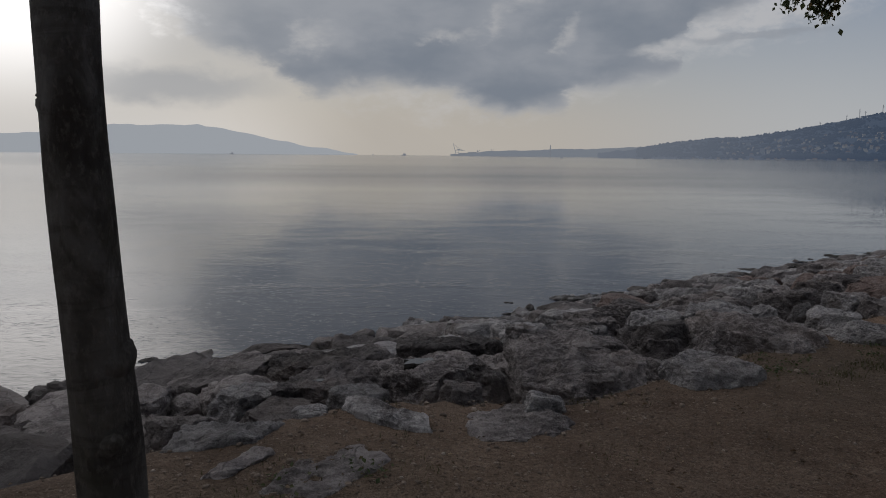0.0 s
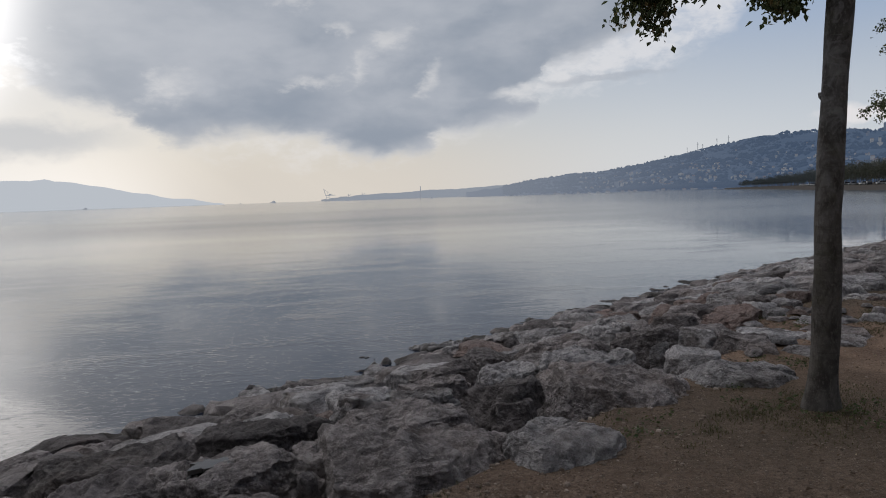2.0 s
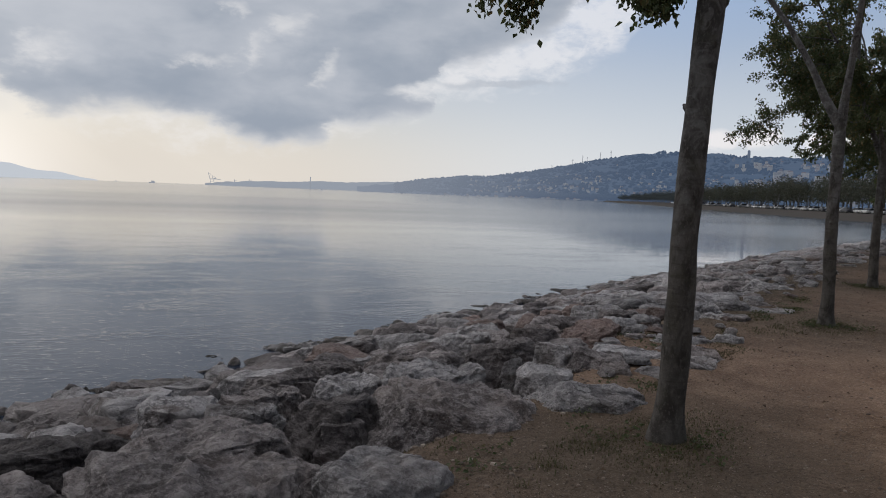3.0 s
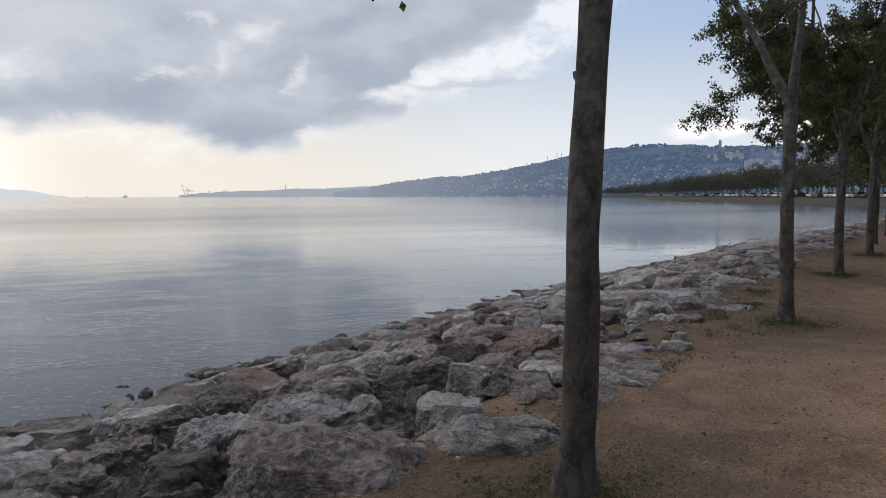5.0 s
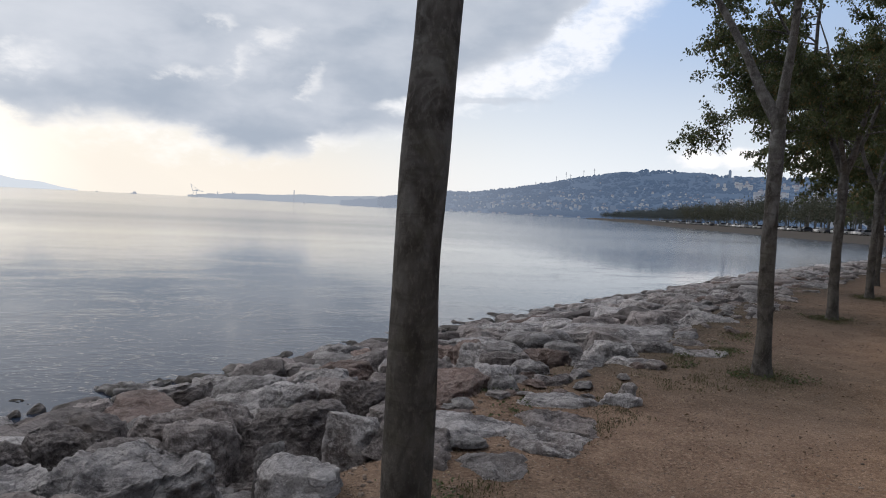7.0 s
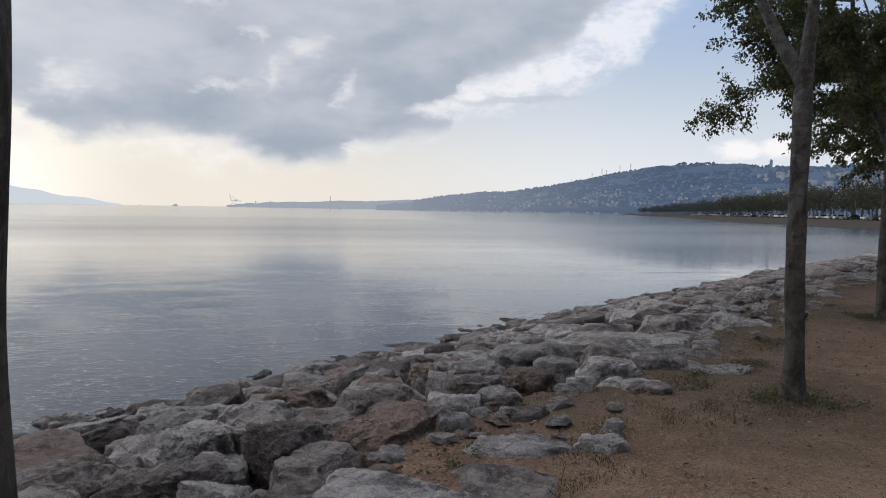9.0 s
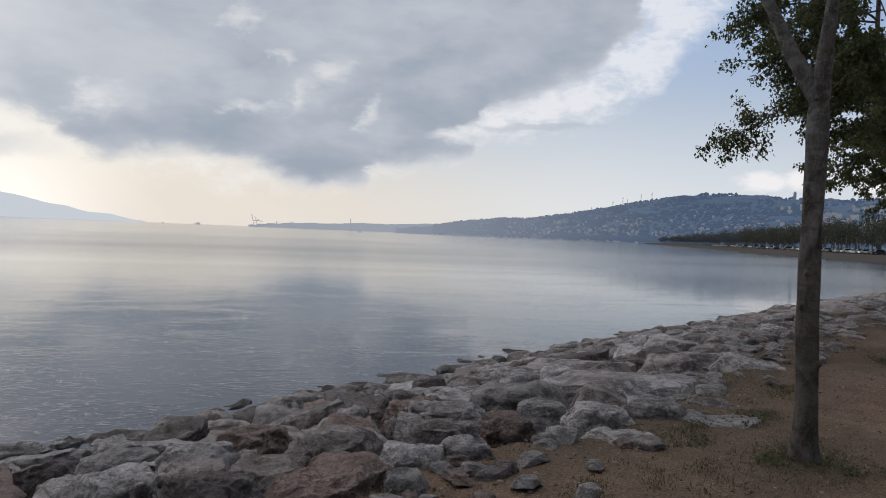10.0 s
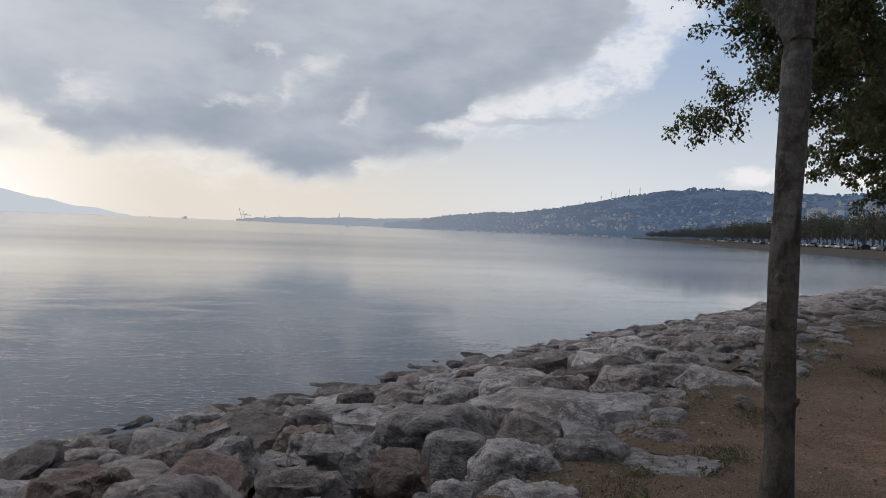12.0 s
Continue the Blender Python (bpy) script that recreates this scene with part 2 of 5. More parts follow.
def rock_shader(base, dark, pale):
    def build(n):
        at = place(n)
        big = n.noise(at, 1.9, 5, 0.6)
        fine = n.noise(at, 11.0, 9, 0.68, 0.3)
        grit = n.noise(at, 60.0, 6, 0.72)
        layer = n.noise(n.stretch(at, 1.0, 1.0, 3.5), 4.0, 7, 0.65, 1.2)
        v = n.node("ShaderNodeTexVoronoi", feature="DISTANCE_TO_EDGE")
        n.put(v.inputs["Vector"], n.mix(0.12, at, n.node("ShaderNodeTexNoise").outputs[1]))
        v.inputs["Scale"].default_value = 3.1
        crack = n.step(v.outputs[0], 0.0, 0.035, 1.0, 0.0)
        crack = n.mul(crack, n.step(big, 0.45, 0.6))
        c = n.mix(n.step(big, 0.38, 0.6), dark, base)
        c = n.mix(n.mul(n.step(fine, 0.47, 0.6), 0.55), c, pale)
        c = n.mix(n.mul(n.step(fine, 0.46, 0.36), 0.45), c, dark)
        c = n.mix(n.mul(n.step(layer, 0.53, 0.64), 0.3), c, dark)
        pit = n.noise(at, 32.0, 6, 0.7)
        c = n.mix(n.mul(n.step(pit, 0.42, 0.34), 0.5), c, tuple(k * 0.55 for k in dark))
        c = n.mix(n.mul(n.step(pit, 0.57, 0.68), 0.4), c, pale)
        c = n.mix(n.mul(n.step(grit, 0.5, 0.62), 0.28), c, pale)
        c = n.mix(n.mul(n.step(grit, 0.48, 0.38), 0.28), c, dark)
        stain = n.noise(at, 0.8, 4, 0.65)
        c = n.mix(n.mul(n.step(stain, 0.5, 0.66), 0.35), c, (0.20, 0.15, 0.125))
        c = n.mix(n.mul(crack, 0.5), c, (0.05, 0.043, 0.038))
        level = n.node("ShaderNodeSeparateXYZ")
        n.put(level.inputs[0], at)
        weed = n.step(n.add(level.outputs[2], n.mul(big, 0.5)), -0.72, -0.95)  # dark weed at the tide line
        c = n.mix(n.mul(weed, 0.8), c, (0.035, 0.034, 0.026))
        h = n.node("ShaderNodeHueSaturation")
        n.put(h.inputs["Value"], n.step(chance(n), 0.0, 1.0, 0.7, 1.3, False))
        n.put(h.inputs["Color"], c)
        edge_light = n.step(n.node("ShaderNodeNewGeometry").outputs["Pointiness"], 0.51, 0.58)
        c = n.mix(n.mul(edge_light, 0.55), c, pale)  # highlights along sharp edges, put into the colour
        n.put(h.inputs["Color"], c)
        scallop = None
        for scale, deep in ((6.5, 0.55), (17.0, 0.3)):
            cell = n.node("ShaderNodeTexVoronoi")
            n.put(cell.inputs["Vector"], n.mix(0.1, at, n.node("ShaderNodeTexNoise").outputs[1]))
            cell.inputs["Scale"].default_value = scale
            part_ = n.mul(cell.outputs["Distance"], deep)
            scallop = part_ if scallop is None else n.add(scallop, part_)
        height = n.add(n.add(scallop, n.add(n.mul(fine, 1.1), n.mul(layer, 0.7))), n.math("SUBTRACT", n.add(n.mul(grit, 0.36), n.mul(pit, 0.75)), n.mul(crack, 0.18)))
        return principled(n, h.outputs[0], n.step(fine, 0.3, 0.7, 0.6, 0.9), height, 0.9, 0.11, 0, 0.3)
    return build


ROCKS = {
    "grey": material("grey_limestone", rock_shader((0.42, 0.402, 0.41), (0.118, 0.110, 0.114), (0.64, 0.617, 0.623))),
    "brown": material("brown_limestone", rock_shader((0.33, 0.294, 0.29), (0.098, 0.084, 0.083), (0.50, 0.458, 0.452))),
    "dark": material("dark_damp_limestone", rock_shader((0.175, 0.155, 0.155), (0.060, 0.052, 0.052), (0.28, 0.255, 0.253))),
    "red": material("reddish_limestone", rock_shader((0.255, 0.183, 0.165), (0.100, 0.066, 0.056), (0.36, 0.298, 0.275))),
}


BEND = 0.0014  # of the shore
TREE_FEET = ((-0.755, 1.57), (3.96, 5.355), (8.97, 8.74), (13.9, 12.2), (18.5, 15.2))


def soil(n):
    at = place(n)
    broad = n.noise(at, 0.45, 4, 0.6)
    patch = n.noise(at, 2.2, 5, 0.65)
    gravel = n.noise(at, 38.0, 4, 0.6)
    dust = n.noise(at, 160.0, 3, 0.6)
    v = n.node("ShaderNodeTexVoronoi")
    n.put(v.inputs["Vector"], at)
    v.inputs["Scale"].default_value = 62.0
    pebble = n.step(v.outputs["Distance"], 0.05, 0.38, 1.0, 0.0)
    coarse = n.node("ShaderNodeTexVoronoi")
    n.put(coarse.inputs["Vector"], n.mix(0.03, at, n.node("ShaderNodeTexNoise").outputs[1]))
    coarse.inputs["Scale"].default_value = 34.0
    shade_of = n.node("ShaderNodeSeparateColor")
    n.put(shade_of.inputs[0], coarse.outputs["Color"])
    chip = n.mul(n.step(coarse.outputs["Distance"], 0.16, 0.34, 1.0, 0.0), n.step(shade_of.outputs[1], 0.55, 0.62))  # stone chips of many tones
    c = n.mix(n.step(broad, 0.35, 0.65), (0.111, 0.074, 0.052), (0.175, 0.121, 0.086))
    c = n.mix(n.mul(n.step(patch, 0.4, 0.7), 0.55), c, (0.215, 0.160, 0.119))
    c = n.mix(n.mul(n.step(gravel, 0.53, 0.68), 0.42), c, (0.055, 0.040, 0.030))
    c = n.mix(n.mul(n.step(gravel, 0.48, 0.36), 0.32), c, (0.32, 0.255, 0.20))
    tint = n.node("ShaderNodeHueSaturation")
    n.put(tint.inputs["Color"], c)
    n.put(tint.inputs["Value"], n.step(dust, 0.3, 0.7, 0.68, 1.32))
    where = n.node("ShaderNodeVectorMath", operation="DOT_PRODUCT")
    n.put(where.inputs[0], at)
    where.inputs[1].default_value = (-0.613, 0.79, 0.0)  # across the path, towards the rocks
    along = n.node("ShaderNodeVectorMath", operation="DOT_PRODUCT")
    n.put(along.inputs[0], at)
    along.inputs[1].default_value = (0.79, 0.613, 0.0)
    # paler trodden path; on the tree side the trees' shade darkens the colour
    path_and_shade = n.step(n.add(where.outputs["Value"], n.mul(n.math("SUBTRACT", broad, 0.5), 3.0)), -0.6, 1.5)
    n.put(tint.inputs["Saturation"], n.step(path_and_shade, 0.0, 1.0, 1.12, 0.95))
    n.put(tint.inputs["Color"], n.mix(1.0, c, n.mix(path_and_shade, (1.56, 1.48, 1.39), n.mix(n.mul(n.step(along.outputs["Value"], 5.6, 7.6), n.step(along.outputs["Value"], 11.5, 8.8, 0.45, 1.0)), (0.74, 0.72, 0.71), (1.3, 1.2, 1.13))), "MULTIPLY"))
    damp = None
    for tx, ty in TREE_FEET:  # leaf mould round each tree foot, with crown shade put into its colour
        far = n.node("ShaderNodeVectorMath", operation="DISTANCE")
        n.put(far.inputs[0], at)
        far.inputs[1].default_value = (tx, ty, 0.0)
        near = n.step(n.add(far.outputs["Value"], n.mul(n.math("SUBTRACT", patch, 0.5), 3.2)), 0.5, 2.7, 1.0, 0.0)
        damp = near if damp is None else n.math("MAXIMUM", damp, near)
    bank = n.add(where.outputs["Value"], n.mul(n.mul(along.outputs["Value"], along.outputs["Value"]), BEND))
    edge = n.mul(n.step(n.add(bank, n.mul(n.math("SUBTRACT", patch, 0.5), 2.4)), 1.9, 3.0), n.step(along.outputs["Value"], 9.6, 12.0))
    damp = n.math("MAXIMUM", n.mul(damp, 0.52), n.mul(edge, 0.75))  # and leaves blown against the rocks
    mould_and_shade = n.mix(damp, tint.outputs[0], (0.058, 0.047, 0.032))
    rare = n.step(n.noise(at, 11.0, 2, 0.5), 0.5, 0.62)
    c = n.mix(n.mul(n.mul(pebble, rare), 0.7), mould_and_shade, (0.40, 0.33, 0.26))
    c = n.mix(n.mul(chip, 0.6), c, n.mix(shade_of.outputs[0], (0.055, 0.043, 0.035), (0.40, 0.33, 0.275)))
    height = n.add(n.add(n.mul(pebble, 0.5), n.mul(chip, 0.9)), n.add(n.mul(gravel, 0.6), n.mul(patch, 1.6)))
    return principled(n, c, 0.92, height, 0.9, 0.035, 0, 0.2)


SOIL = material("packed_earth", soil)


def water_shader(n):
    at = place(n)
    swell = n.noise(n.stretch(at, 0.7, 1.3, 1.0, 14), 1.0, 3, 0.5, 0.3)
    ripple = n.noise(n.stretch(at, 1.0, 2.2, 1.0, 8), 4.2, 3, 0.55, 0.5)
    wavelet = n.noise(n.stretch(at, 1.0, 2.6, 1.0, 20), 8.0, 2, 0.5, 0.5)
    calm = n.step(n.noise(n.stretch(at, 0.012, 0.05, 1.0, 24), 1.0, 4, 0.55, 0.6), 0.3, 0.7)
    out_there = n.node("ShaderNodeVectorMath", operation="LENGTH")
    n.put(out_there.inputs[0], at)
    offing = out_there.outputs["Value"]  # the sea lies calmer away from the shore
    gust = n.step(n.noise(n.stretch(at, 0.3, 0.6, 1.0, 18), 1.0, 4, 0.65, 0.3), 0.42, 0.70, 0.1, 1.0)  # patches of ripples, slicks between
    crests = n.mul(n.step(wavelet, 0.60, 0.80), 1.3)  # single small crests that catch the light
    small = n.mul(n.add(n.mul(ripple, gust), n.mul(crests, n.step(gust, 0.1, 0.8, 0.25, 1.0))), n.step(calm, 0.0, 1.0, 0.45, 1.0))
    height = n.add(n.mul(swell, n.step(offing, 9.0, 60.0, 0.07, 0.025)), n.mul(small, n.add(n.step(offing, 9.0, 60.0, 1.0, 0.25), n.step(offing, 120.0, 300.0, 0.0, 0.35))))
    p = n.node("ShaderNodeBsdfPrincipled")
    n.put(p.inputs["Base Color"], (0.018, 0.026, 0.045))
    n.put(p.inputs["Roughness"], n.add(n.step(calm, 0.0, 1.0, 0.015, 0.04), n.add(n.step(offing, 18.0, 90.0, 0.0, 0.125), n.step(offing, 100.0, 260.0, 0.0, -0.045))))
    p.inputs["IOR"].default_value = 1.333
    b = n.node("ShaderNodeBump")
    b.inputs["Strength"].default_value, b.inputs["Distance"].default_value = 0.14, 0.07
    n.put(b.inputs["Height"], height)
    n.put(p.inputs["Normal"], b.outputs[0])
    return p.outputs[0]


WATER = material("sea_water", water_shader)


def bark_shader(n):
    at = object_coords(n)
    blotch = n.noise(n.stretch(at, 5.0, 5.0, 3.2), 1.4, 5, 0.6, 0.6)
    ring = n.noise(n.stretch(at, 1.6, 1.6, 14.0), 1.0, 5, 0.6, 1.0)
    tall = n.noise(n.stretch(at, 16.0, 16.0, 3.0), 1.5, 6, 0.65, 0.5)
    fine = n.noise(n.stretch(at, 40.0, 40.0, 22.0), 1.5, 5, 0.7)
    c = n.mix(n.step(blotch, 0.36, 0.62), (0.042, 0.040, 0.039), (0.10, 0.098, 0.095))
    c = n.mix(n.mul(n.step(ring, 0.54, 0.64), 0.45), c, (0.036, 0.033, 0.031))
    c = n.mix(n.mul(n.step(tall, 0.56, 0.66), 0.18), c, (0.050, 0.045, 0.041))
    c = n.mix(n.mul(n.step(fine, 0.5, 0.66), 0.45), c, (0.155, 0.150, 0.143))
    moss = n.mul(n.step(n.noise(at, 6.0, 4, 0.6), 0.5, 0.64), 0.3)
    c = n.mix(moss, c, (0.078, 0.078, 0.058))
    up = n.node("ShaderNodeSeparateXYZ")
    n.put(up.inputs[0], at)
    upper_glare = n.step(n.add(up.outputs[2], n.mul(n.math("SUBTRACT", blotch, 0.5), 2.4)), 1.2, 2.3)  # paler smooth bark above the dark foot, with sky glare put into its colour
    c = n.mix(1.0, c, n.mix(upper_glare, (1.0, 0.95, 0.91), (1.35, 1.37, 1.42)), "MULTIPLY")
    lichen = n.mul(n.step(n.noise(n.stretch(at, 7.0, 7.0, 9.0), 1.0, 4, 0.6, 0.8), 0.53, 0.62), n.mul(upper_glare, 0.4))
    c = n.mix(lichen, c, (0.21, 0.215, 0.22))  # pale grey lichen
    height = n.add(n.add(n.mul(tall, 0.9), n.mul(fine, 0.6)), n.add(n.mul(ring, 0.3), n.mul(blotch, 0.6)))
    return principled(n, c, 0.88, height, 0.9, 0.025, 0, 0.2)


BARK = material("grey_brown_bark", bark_shader)


def leaf_shader(a, b, dry, gloss=0.4):
    def build(n):
        r = island(n)
        c = n.mix(r, a, b)
        c = n.mix(n.mul(n.step(r, 0.82, 0.97), 0.8), c, dry)
        d = n.node("ShaderNodeBsdfPrincipled")
        n.put(d.inputs["Base Color"], c)
        d.inputs["Roughness"].default_value = 0.5
        d.inputs["Specular IOR Level"].default_value = gloss
        t = n.node("ShaderNodeBsdfTranslucent")
        n.put(t.inputs[0], c)
        m = n.node("ShaderNodeMixShader")
        m.inputs[0].default_value = 0.48
        n.put(m.inputs[1], d.outputs[0])
        n.put(m.inputs[2], t.outputs[0])
        return m.outputs[0]
    return build


LEAF = material("green_leaf", leaf_shader((0.056, 0.080, 0.036), (0.110, 0.127, 0.058), (0.18, 0.13, 0.06)))
# leaves at the belt's far end: blue distance haze put into their colour
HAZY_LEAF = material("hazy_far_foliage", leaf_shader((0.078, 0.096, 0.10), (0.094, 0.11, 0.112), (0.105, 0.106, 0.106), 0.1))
# nearer belt: a slight greying of the leaf colour for haze
FAR_LEAF = material("faint_haze_foliage", leaf_shader((0.066, 0.074, 0.056), (0.085, 0.088, 0.066), (0.097, 0.084, 0.064), 0.1))
LITTER = material("dry_leaf", leaf_shader((0.062, 0.041, 0.027), (0.135, 0.09, 0.055), (0.42, 0.34, 0.24)))
GRASS = material("short_grass", leaf_shader((0.060, 0.064, 0.030), (0.10, 0.096, 0.05), (0.15, 0.12, 0.07), 0.15))


def plain(name, colour, rough=0.6, metal=0.0, spec=0.5):
    def build(n):
        f = n.noise(place(n), 3.0, 4, 0.6)
        return principled(n, n.mix(n.mul(n.step(f, 0.4, 0.7), 0.35), colour, tuple(k * 0.7 for k in colour)), rough, None, 0, 0, metal, spec)
    return material(name, build)


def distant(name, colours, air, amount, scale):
    """Something kilometres off; a glow mixed into its surface stands in for bright hazy air."""
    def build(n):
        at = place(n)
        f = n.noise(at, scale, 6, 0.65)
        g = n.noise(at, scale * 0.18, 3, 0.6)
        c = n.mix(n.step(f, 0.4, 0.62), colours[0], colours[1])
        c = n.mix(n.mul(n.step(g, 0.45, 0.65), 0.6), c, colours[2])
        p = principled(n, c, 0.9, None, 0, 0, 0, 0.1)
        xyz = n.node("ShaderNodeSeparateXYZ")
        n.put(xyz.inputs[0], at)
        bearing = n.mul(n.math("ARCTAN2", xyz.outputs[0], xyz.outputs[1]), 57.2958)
        sunward = n.step(bearing, 38.0, 10.0)  # this painted haze brightens and thickens towards the sun
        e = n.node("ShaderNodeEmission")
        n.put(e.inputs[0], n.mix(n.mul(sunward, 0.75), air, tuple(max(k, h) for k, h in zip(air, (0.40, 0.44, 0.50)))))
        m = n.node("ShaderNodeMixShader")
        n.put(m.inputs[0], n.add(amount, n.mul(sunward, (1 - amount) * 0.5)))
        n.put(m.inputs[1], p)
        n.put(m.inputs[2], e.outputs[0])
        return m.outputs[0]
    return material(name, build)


# hill surfaces, with the haze in front of them put in as glow
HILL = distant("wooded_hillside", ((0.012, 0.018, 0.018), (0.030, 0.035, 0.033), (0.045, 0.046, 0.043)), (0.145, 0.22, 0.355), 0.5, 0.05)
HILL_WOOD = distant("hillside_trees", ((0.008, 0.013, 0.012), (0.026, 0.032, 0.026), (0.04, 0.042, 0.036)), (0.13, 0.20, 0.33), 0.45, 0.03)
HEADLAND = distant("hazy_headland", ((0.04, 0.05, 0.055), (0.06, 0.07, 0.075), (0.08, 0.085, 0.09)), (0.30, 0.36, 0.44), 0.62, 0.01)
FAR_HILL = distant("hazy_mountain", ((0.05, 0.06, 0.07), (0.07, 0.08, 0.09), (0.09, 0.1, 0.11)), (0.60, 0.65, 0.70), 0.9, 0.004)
# harbour and town surfaces also glow faintly in place of haze
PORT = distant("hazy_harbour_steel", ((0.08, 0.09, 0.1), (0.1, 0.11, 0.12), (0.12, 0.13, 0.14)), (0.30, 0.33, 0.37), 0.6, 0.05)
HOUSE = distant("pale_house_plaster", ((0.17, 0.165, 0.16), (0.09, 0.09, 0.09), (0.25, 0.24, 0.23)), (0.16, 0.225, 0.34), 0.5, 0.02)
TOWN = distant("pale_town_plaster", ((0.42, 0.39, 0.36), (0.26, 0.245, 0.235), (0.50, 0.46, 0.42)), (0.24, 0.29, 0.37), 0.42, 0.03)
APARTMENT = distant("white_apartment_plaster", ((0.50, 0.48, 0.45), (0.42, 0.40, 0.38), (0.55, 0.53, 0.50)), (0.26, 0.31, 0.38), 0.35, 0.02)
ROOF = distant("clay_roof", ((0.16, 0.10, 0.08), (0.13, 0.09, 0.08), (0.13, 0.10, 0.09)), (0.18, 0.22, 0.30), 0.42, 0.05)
CAR_WHITE, CAR_GREY, CAR_DARK = plain("white_car_paint", (0.72, 0.72, 0.72), 0.3), plain("silver_car_paint", (0.35, 0.36, 0.38), 0.3, 0.4), plain("dark_car_paint", (0.03, 0.035, 0.05), 0.3)
GLASS_DARK, RUBBER = plain("tinted_glass", (0.02, 0.022, 0.025), 0.1), plain("black_rubber", (0.02, 0.02, 0.02), 0.8)
EMBANK = plain("grey_embankment_stone", (0.075, 0.068, 0.061), 0.95, 0.0, 0.04)


# ---------------------------------------------------------------- the lie of the land
# u runs along the shore, v from the path out to the water; the shore bends gently to the right
ALONG = Vector((0.79, 0.613)).normalized()
ACROSS = Vector((-ALONG.y, ALONG.x))
WATER_Z = -1.2


def shore_uv(x, y):
    u = x * ALONG.x + y * ALONG.y
    return u, x * ACROSS.x + y * ACROSS.y + BEND * u * abs(u)


def shore_xy(u, v):
    n = v - BEND * u * abs(u)
    return ALONG.x * u + ACROSS.x * n, ALONG.y * u + ACROSS.y * n


def crest(v):
    """Height of the tops of the rocks across the embankment."""
    return float(np.interp(v, (0, 2, 2.6, 3.1, 4, 4.6, 5.2, 6.2, 8.6, 9.5, 10.0, 10.6, 12), (0, 0.02, 0.08, 0.1, 0.04, -0.07, -0.17, -0.40, -0.92, -1.10, -1.17, -1.4, -2.0)))


def bed(v, u=5.0):
    """Height of the earth, under the rocks where there are any; here and there it reaches in between them."""
    v -= float(np.interp(u, (2.4, 3.6, 9.0, 10.0, 11.3, 12.2), (0.9, 0.0, 0.1, 0.6, 0.5, 0.0)))
    deep = float(np.interp(v, (-4000, 2.3, 3.0, 3.6, 5, 7, 9.4, 12, 30, 4000), (0, 0, -0.02, -0.34, -0.68, -1.12, -1.65, -2.4, -4, -4)))
    silted = float(np.interp(v, (-4000, 2.3, 3.0, 3.8, 5, 7, 9.4, 12, 30, 4000), (0, 0, 0.0, -0.10, -0.38, -0.86, -1.42, -2.4, -4, -4)))
    return deep + (silted - deep) * float(np.interp(u, (13.0, 18.0), (0.0, 1.0)))  # farther on, earth and rubble fill the gaps


def slope_turn(v):
    """Leans a rock with the bank; those at the top slope down to the path."""
    fall = (crest(v + 0.5) - crest(v - 0.5)) * (0.35 if v < 5.5 else 0.7) if v > 3.3 else 0.0
    lean = math.atan(fall) + radians(float(np.interp(v, (2.8, 3.6, 4.6), (2, 3, 0))))
    return Matrix.Rotation(lean, 4, Vector((ALONG.x, ALONG.y, 0)))


def ground_z(x, y):
    u, v = shore_uv(x, y)
    b = bed(v, u)
    if abs(u) < 70 and abs(v) < 30:
        b += 0.035 * noise.noise((x * 0.5, y * 0.5, 0)) + 0.012 * noise.noise((x * 2.1, y * 2.1, 5))
    return b


def mesh_object(name, verts, faces, mat, parent=None, label="", smooth=True, sharp=0):
    me = bpy.data.meshes.new(name)
    me.from_pydata(verts, [], faces)
    if smooth:
        me.shade_smooth()
    if sharp:
        me.set_sharp_from_angle(angle=radians(sharp))
    if mat:
        me.materials.append(mat)
    ob = new(name, me)
    if parent:
        ob.parent = parent
    if label:
        ob["label"] = label
    return ob


def part(name, bm, mat, parent, label=""):
    me = bpy.data.meshes.new(name)
    bm.to_mesh(me)
    bm.free()
    if mat:
        me.materials.append(mat)
    ob = new(name, me)
    ob.parent = parent
    if label:
        ob["label"] = label
    return ob


def thing(name, label, category, group="", m=None):
    ob = new(name)
    if m is not None:
        ob.matrix_world = m
    return tagged(ob, label, category, group)


def spaced(lo, hi, fine, grow, reach):
    """Evenly fine between lo and hi, then wider and wider out to reach."""
    mid = list(np.arange(lo, hi, fine))
    out, d, a = [], fine, hi
    while a < reach:
        out.append(a)
        d *= grow
        a += d
    down, d, a = [], fine * grow, lo - fine
    while a > -reach:
        down.append(a)
        d *= grow
        a -= d
    return [-reach] + down[::-1] + mid + out + [reach]


us, vs = spaced(-5, 22, 0.2, 1.14, 4200), spaced(-4, 10, 0.19, 1.17, 4200)


def flat_xy(u, v):
    """As shore_xy near by; far out the bend is left off, so the sheet does not fold."""
    w = min(abs(u), 130) * (1 if u > 0 else -1)
    n = v - BEND * w * abs(w)
    return ALONG.x * u + ACROSS.x * n, ALONG.y * u + ACROSS.y * n


verts, faces = [], []
for u in us:
    for v in vs:
        x, y = flat_xy(u, v)
        z = bed(v, u)
        if abs(u) < 70 and abs(v) < 30:
            z += 0.035 * noise.noise((x * 0.5, y * 0.5, 0)) + 0.012 * noise.noise((x * 2.1, y * 2.1, 5))
        verts.append((x, y, z))
k = len(vs)
for i in range(len(us) - 1):
    for j in range(k - 1):
        faces.append((i * k + j, (i + 1) * k + j, (i + 1) * k + j + 1, i * k + j + 1))
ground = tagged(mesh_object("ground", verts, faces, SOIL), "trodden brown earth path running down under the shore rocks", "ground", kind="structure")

side = 4600
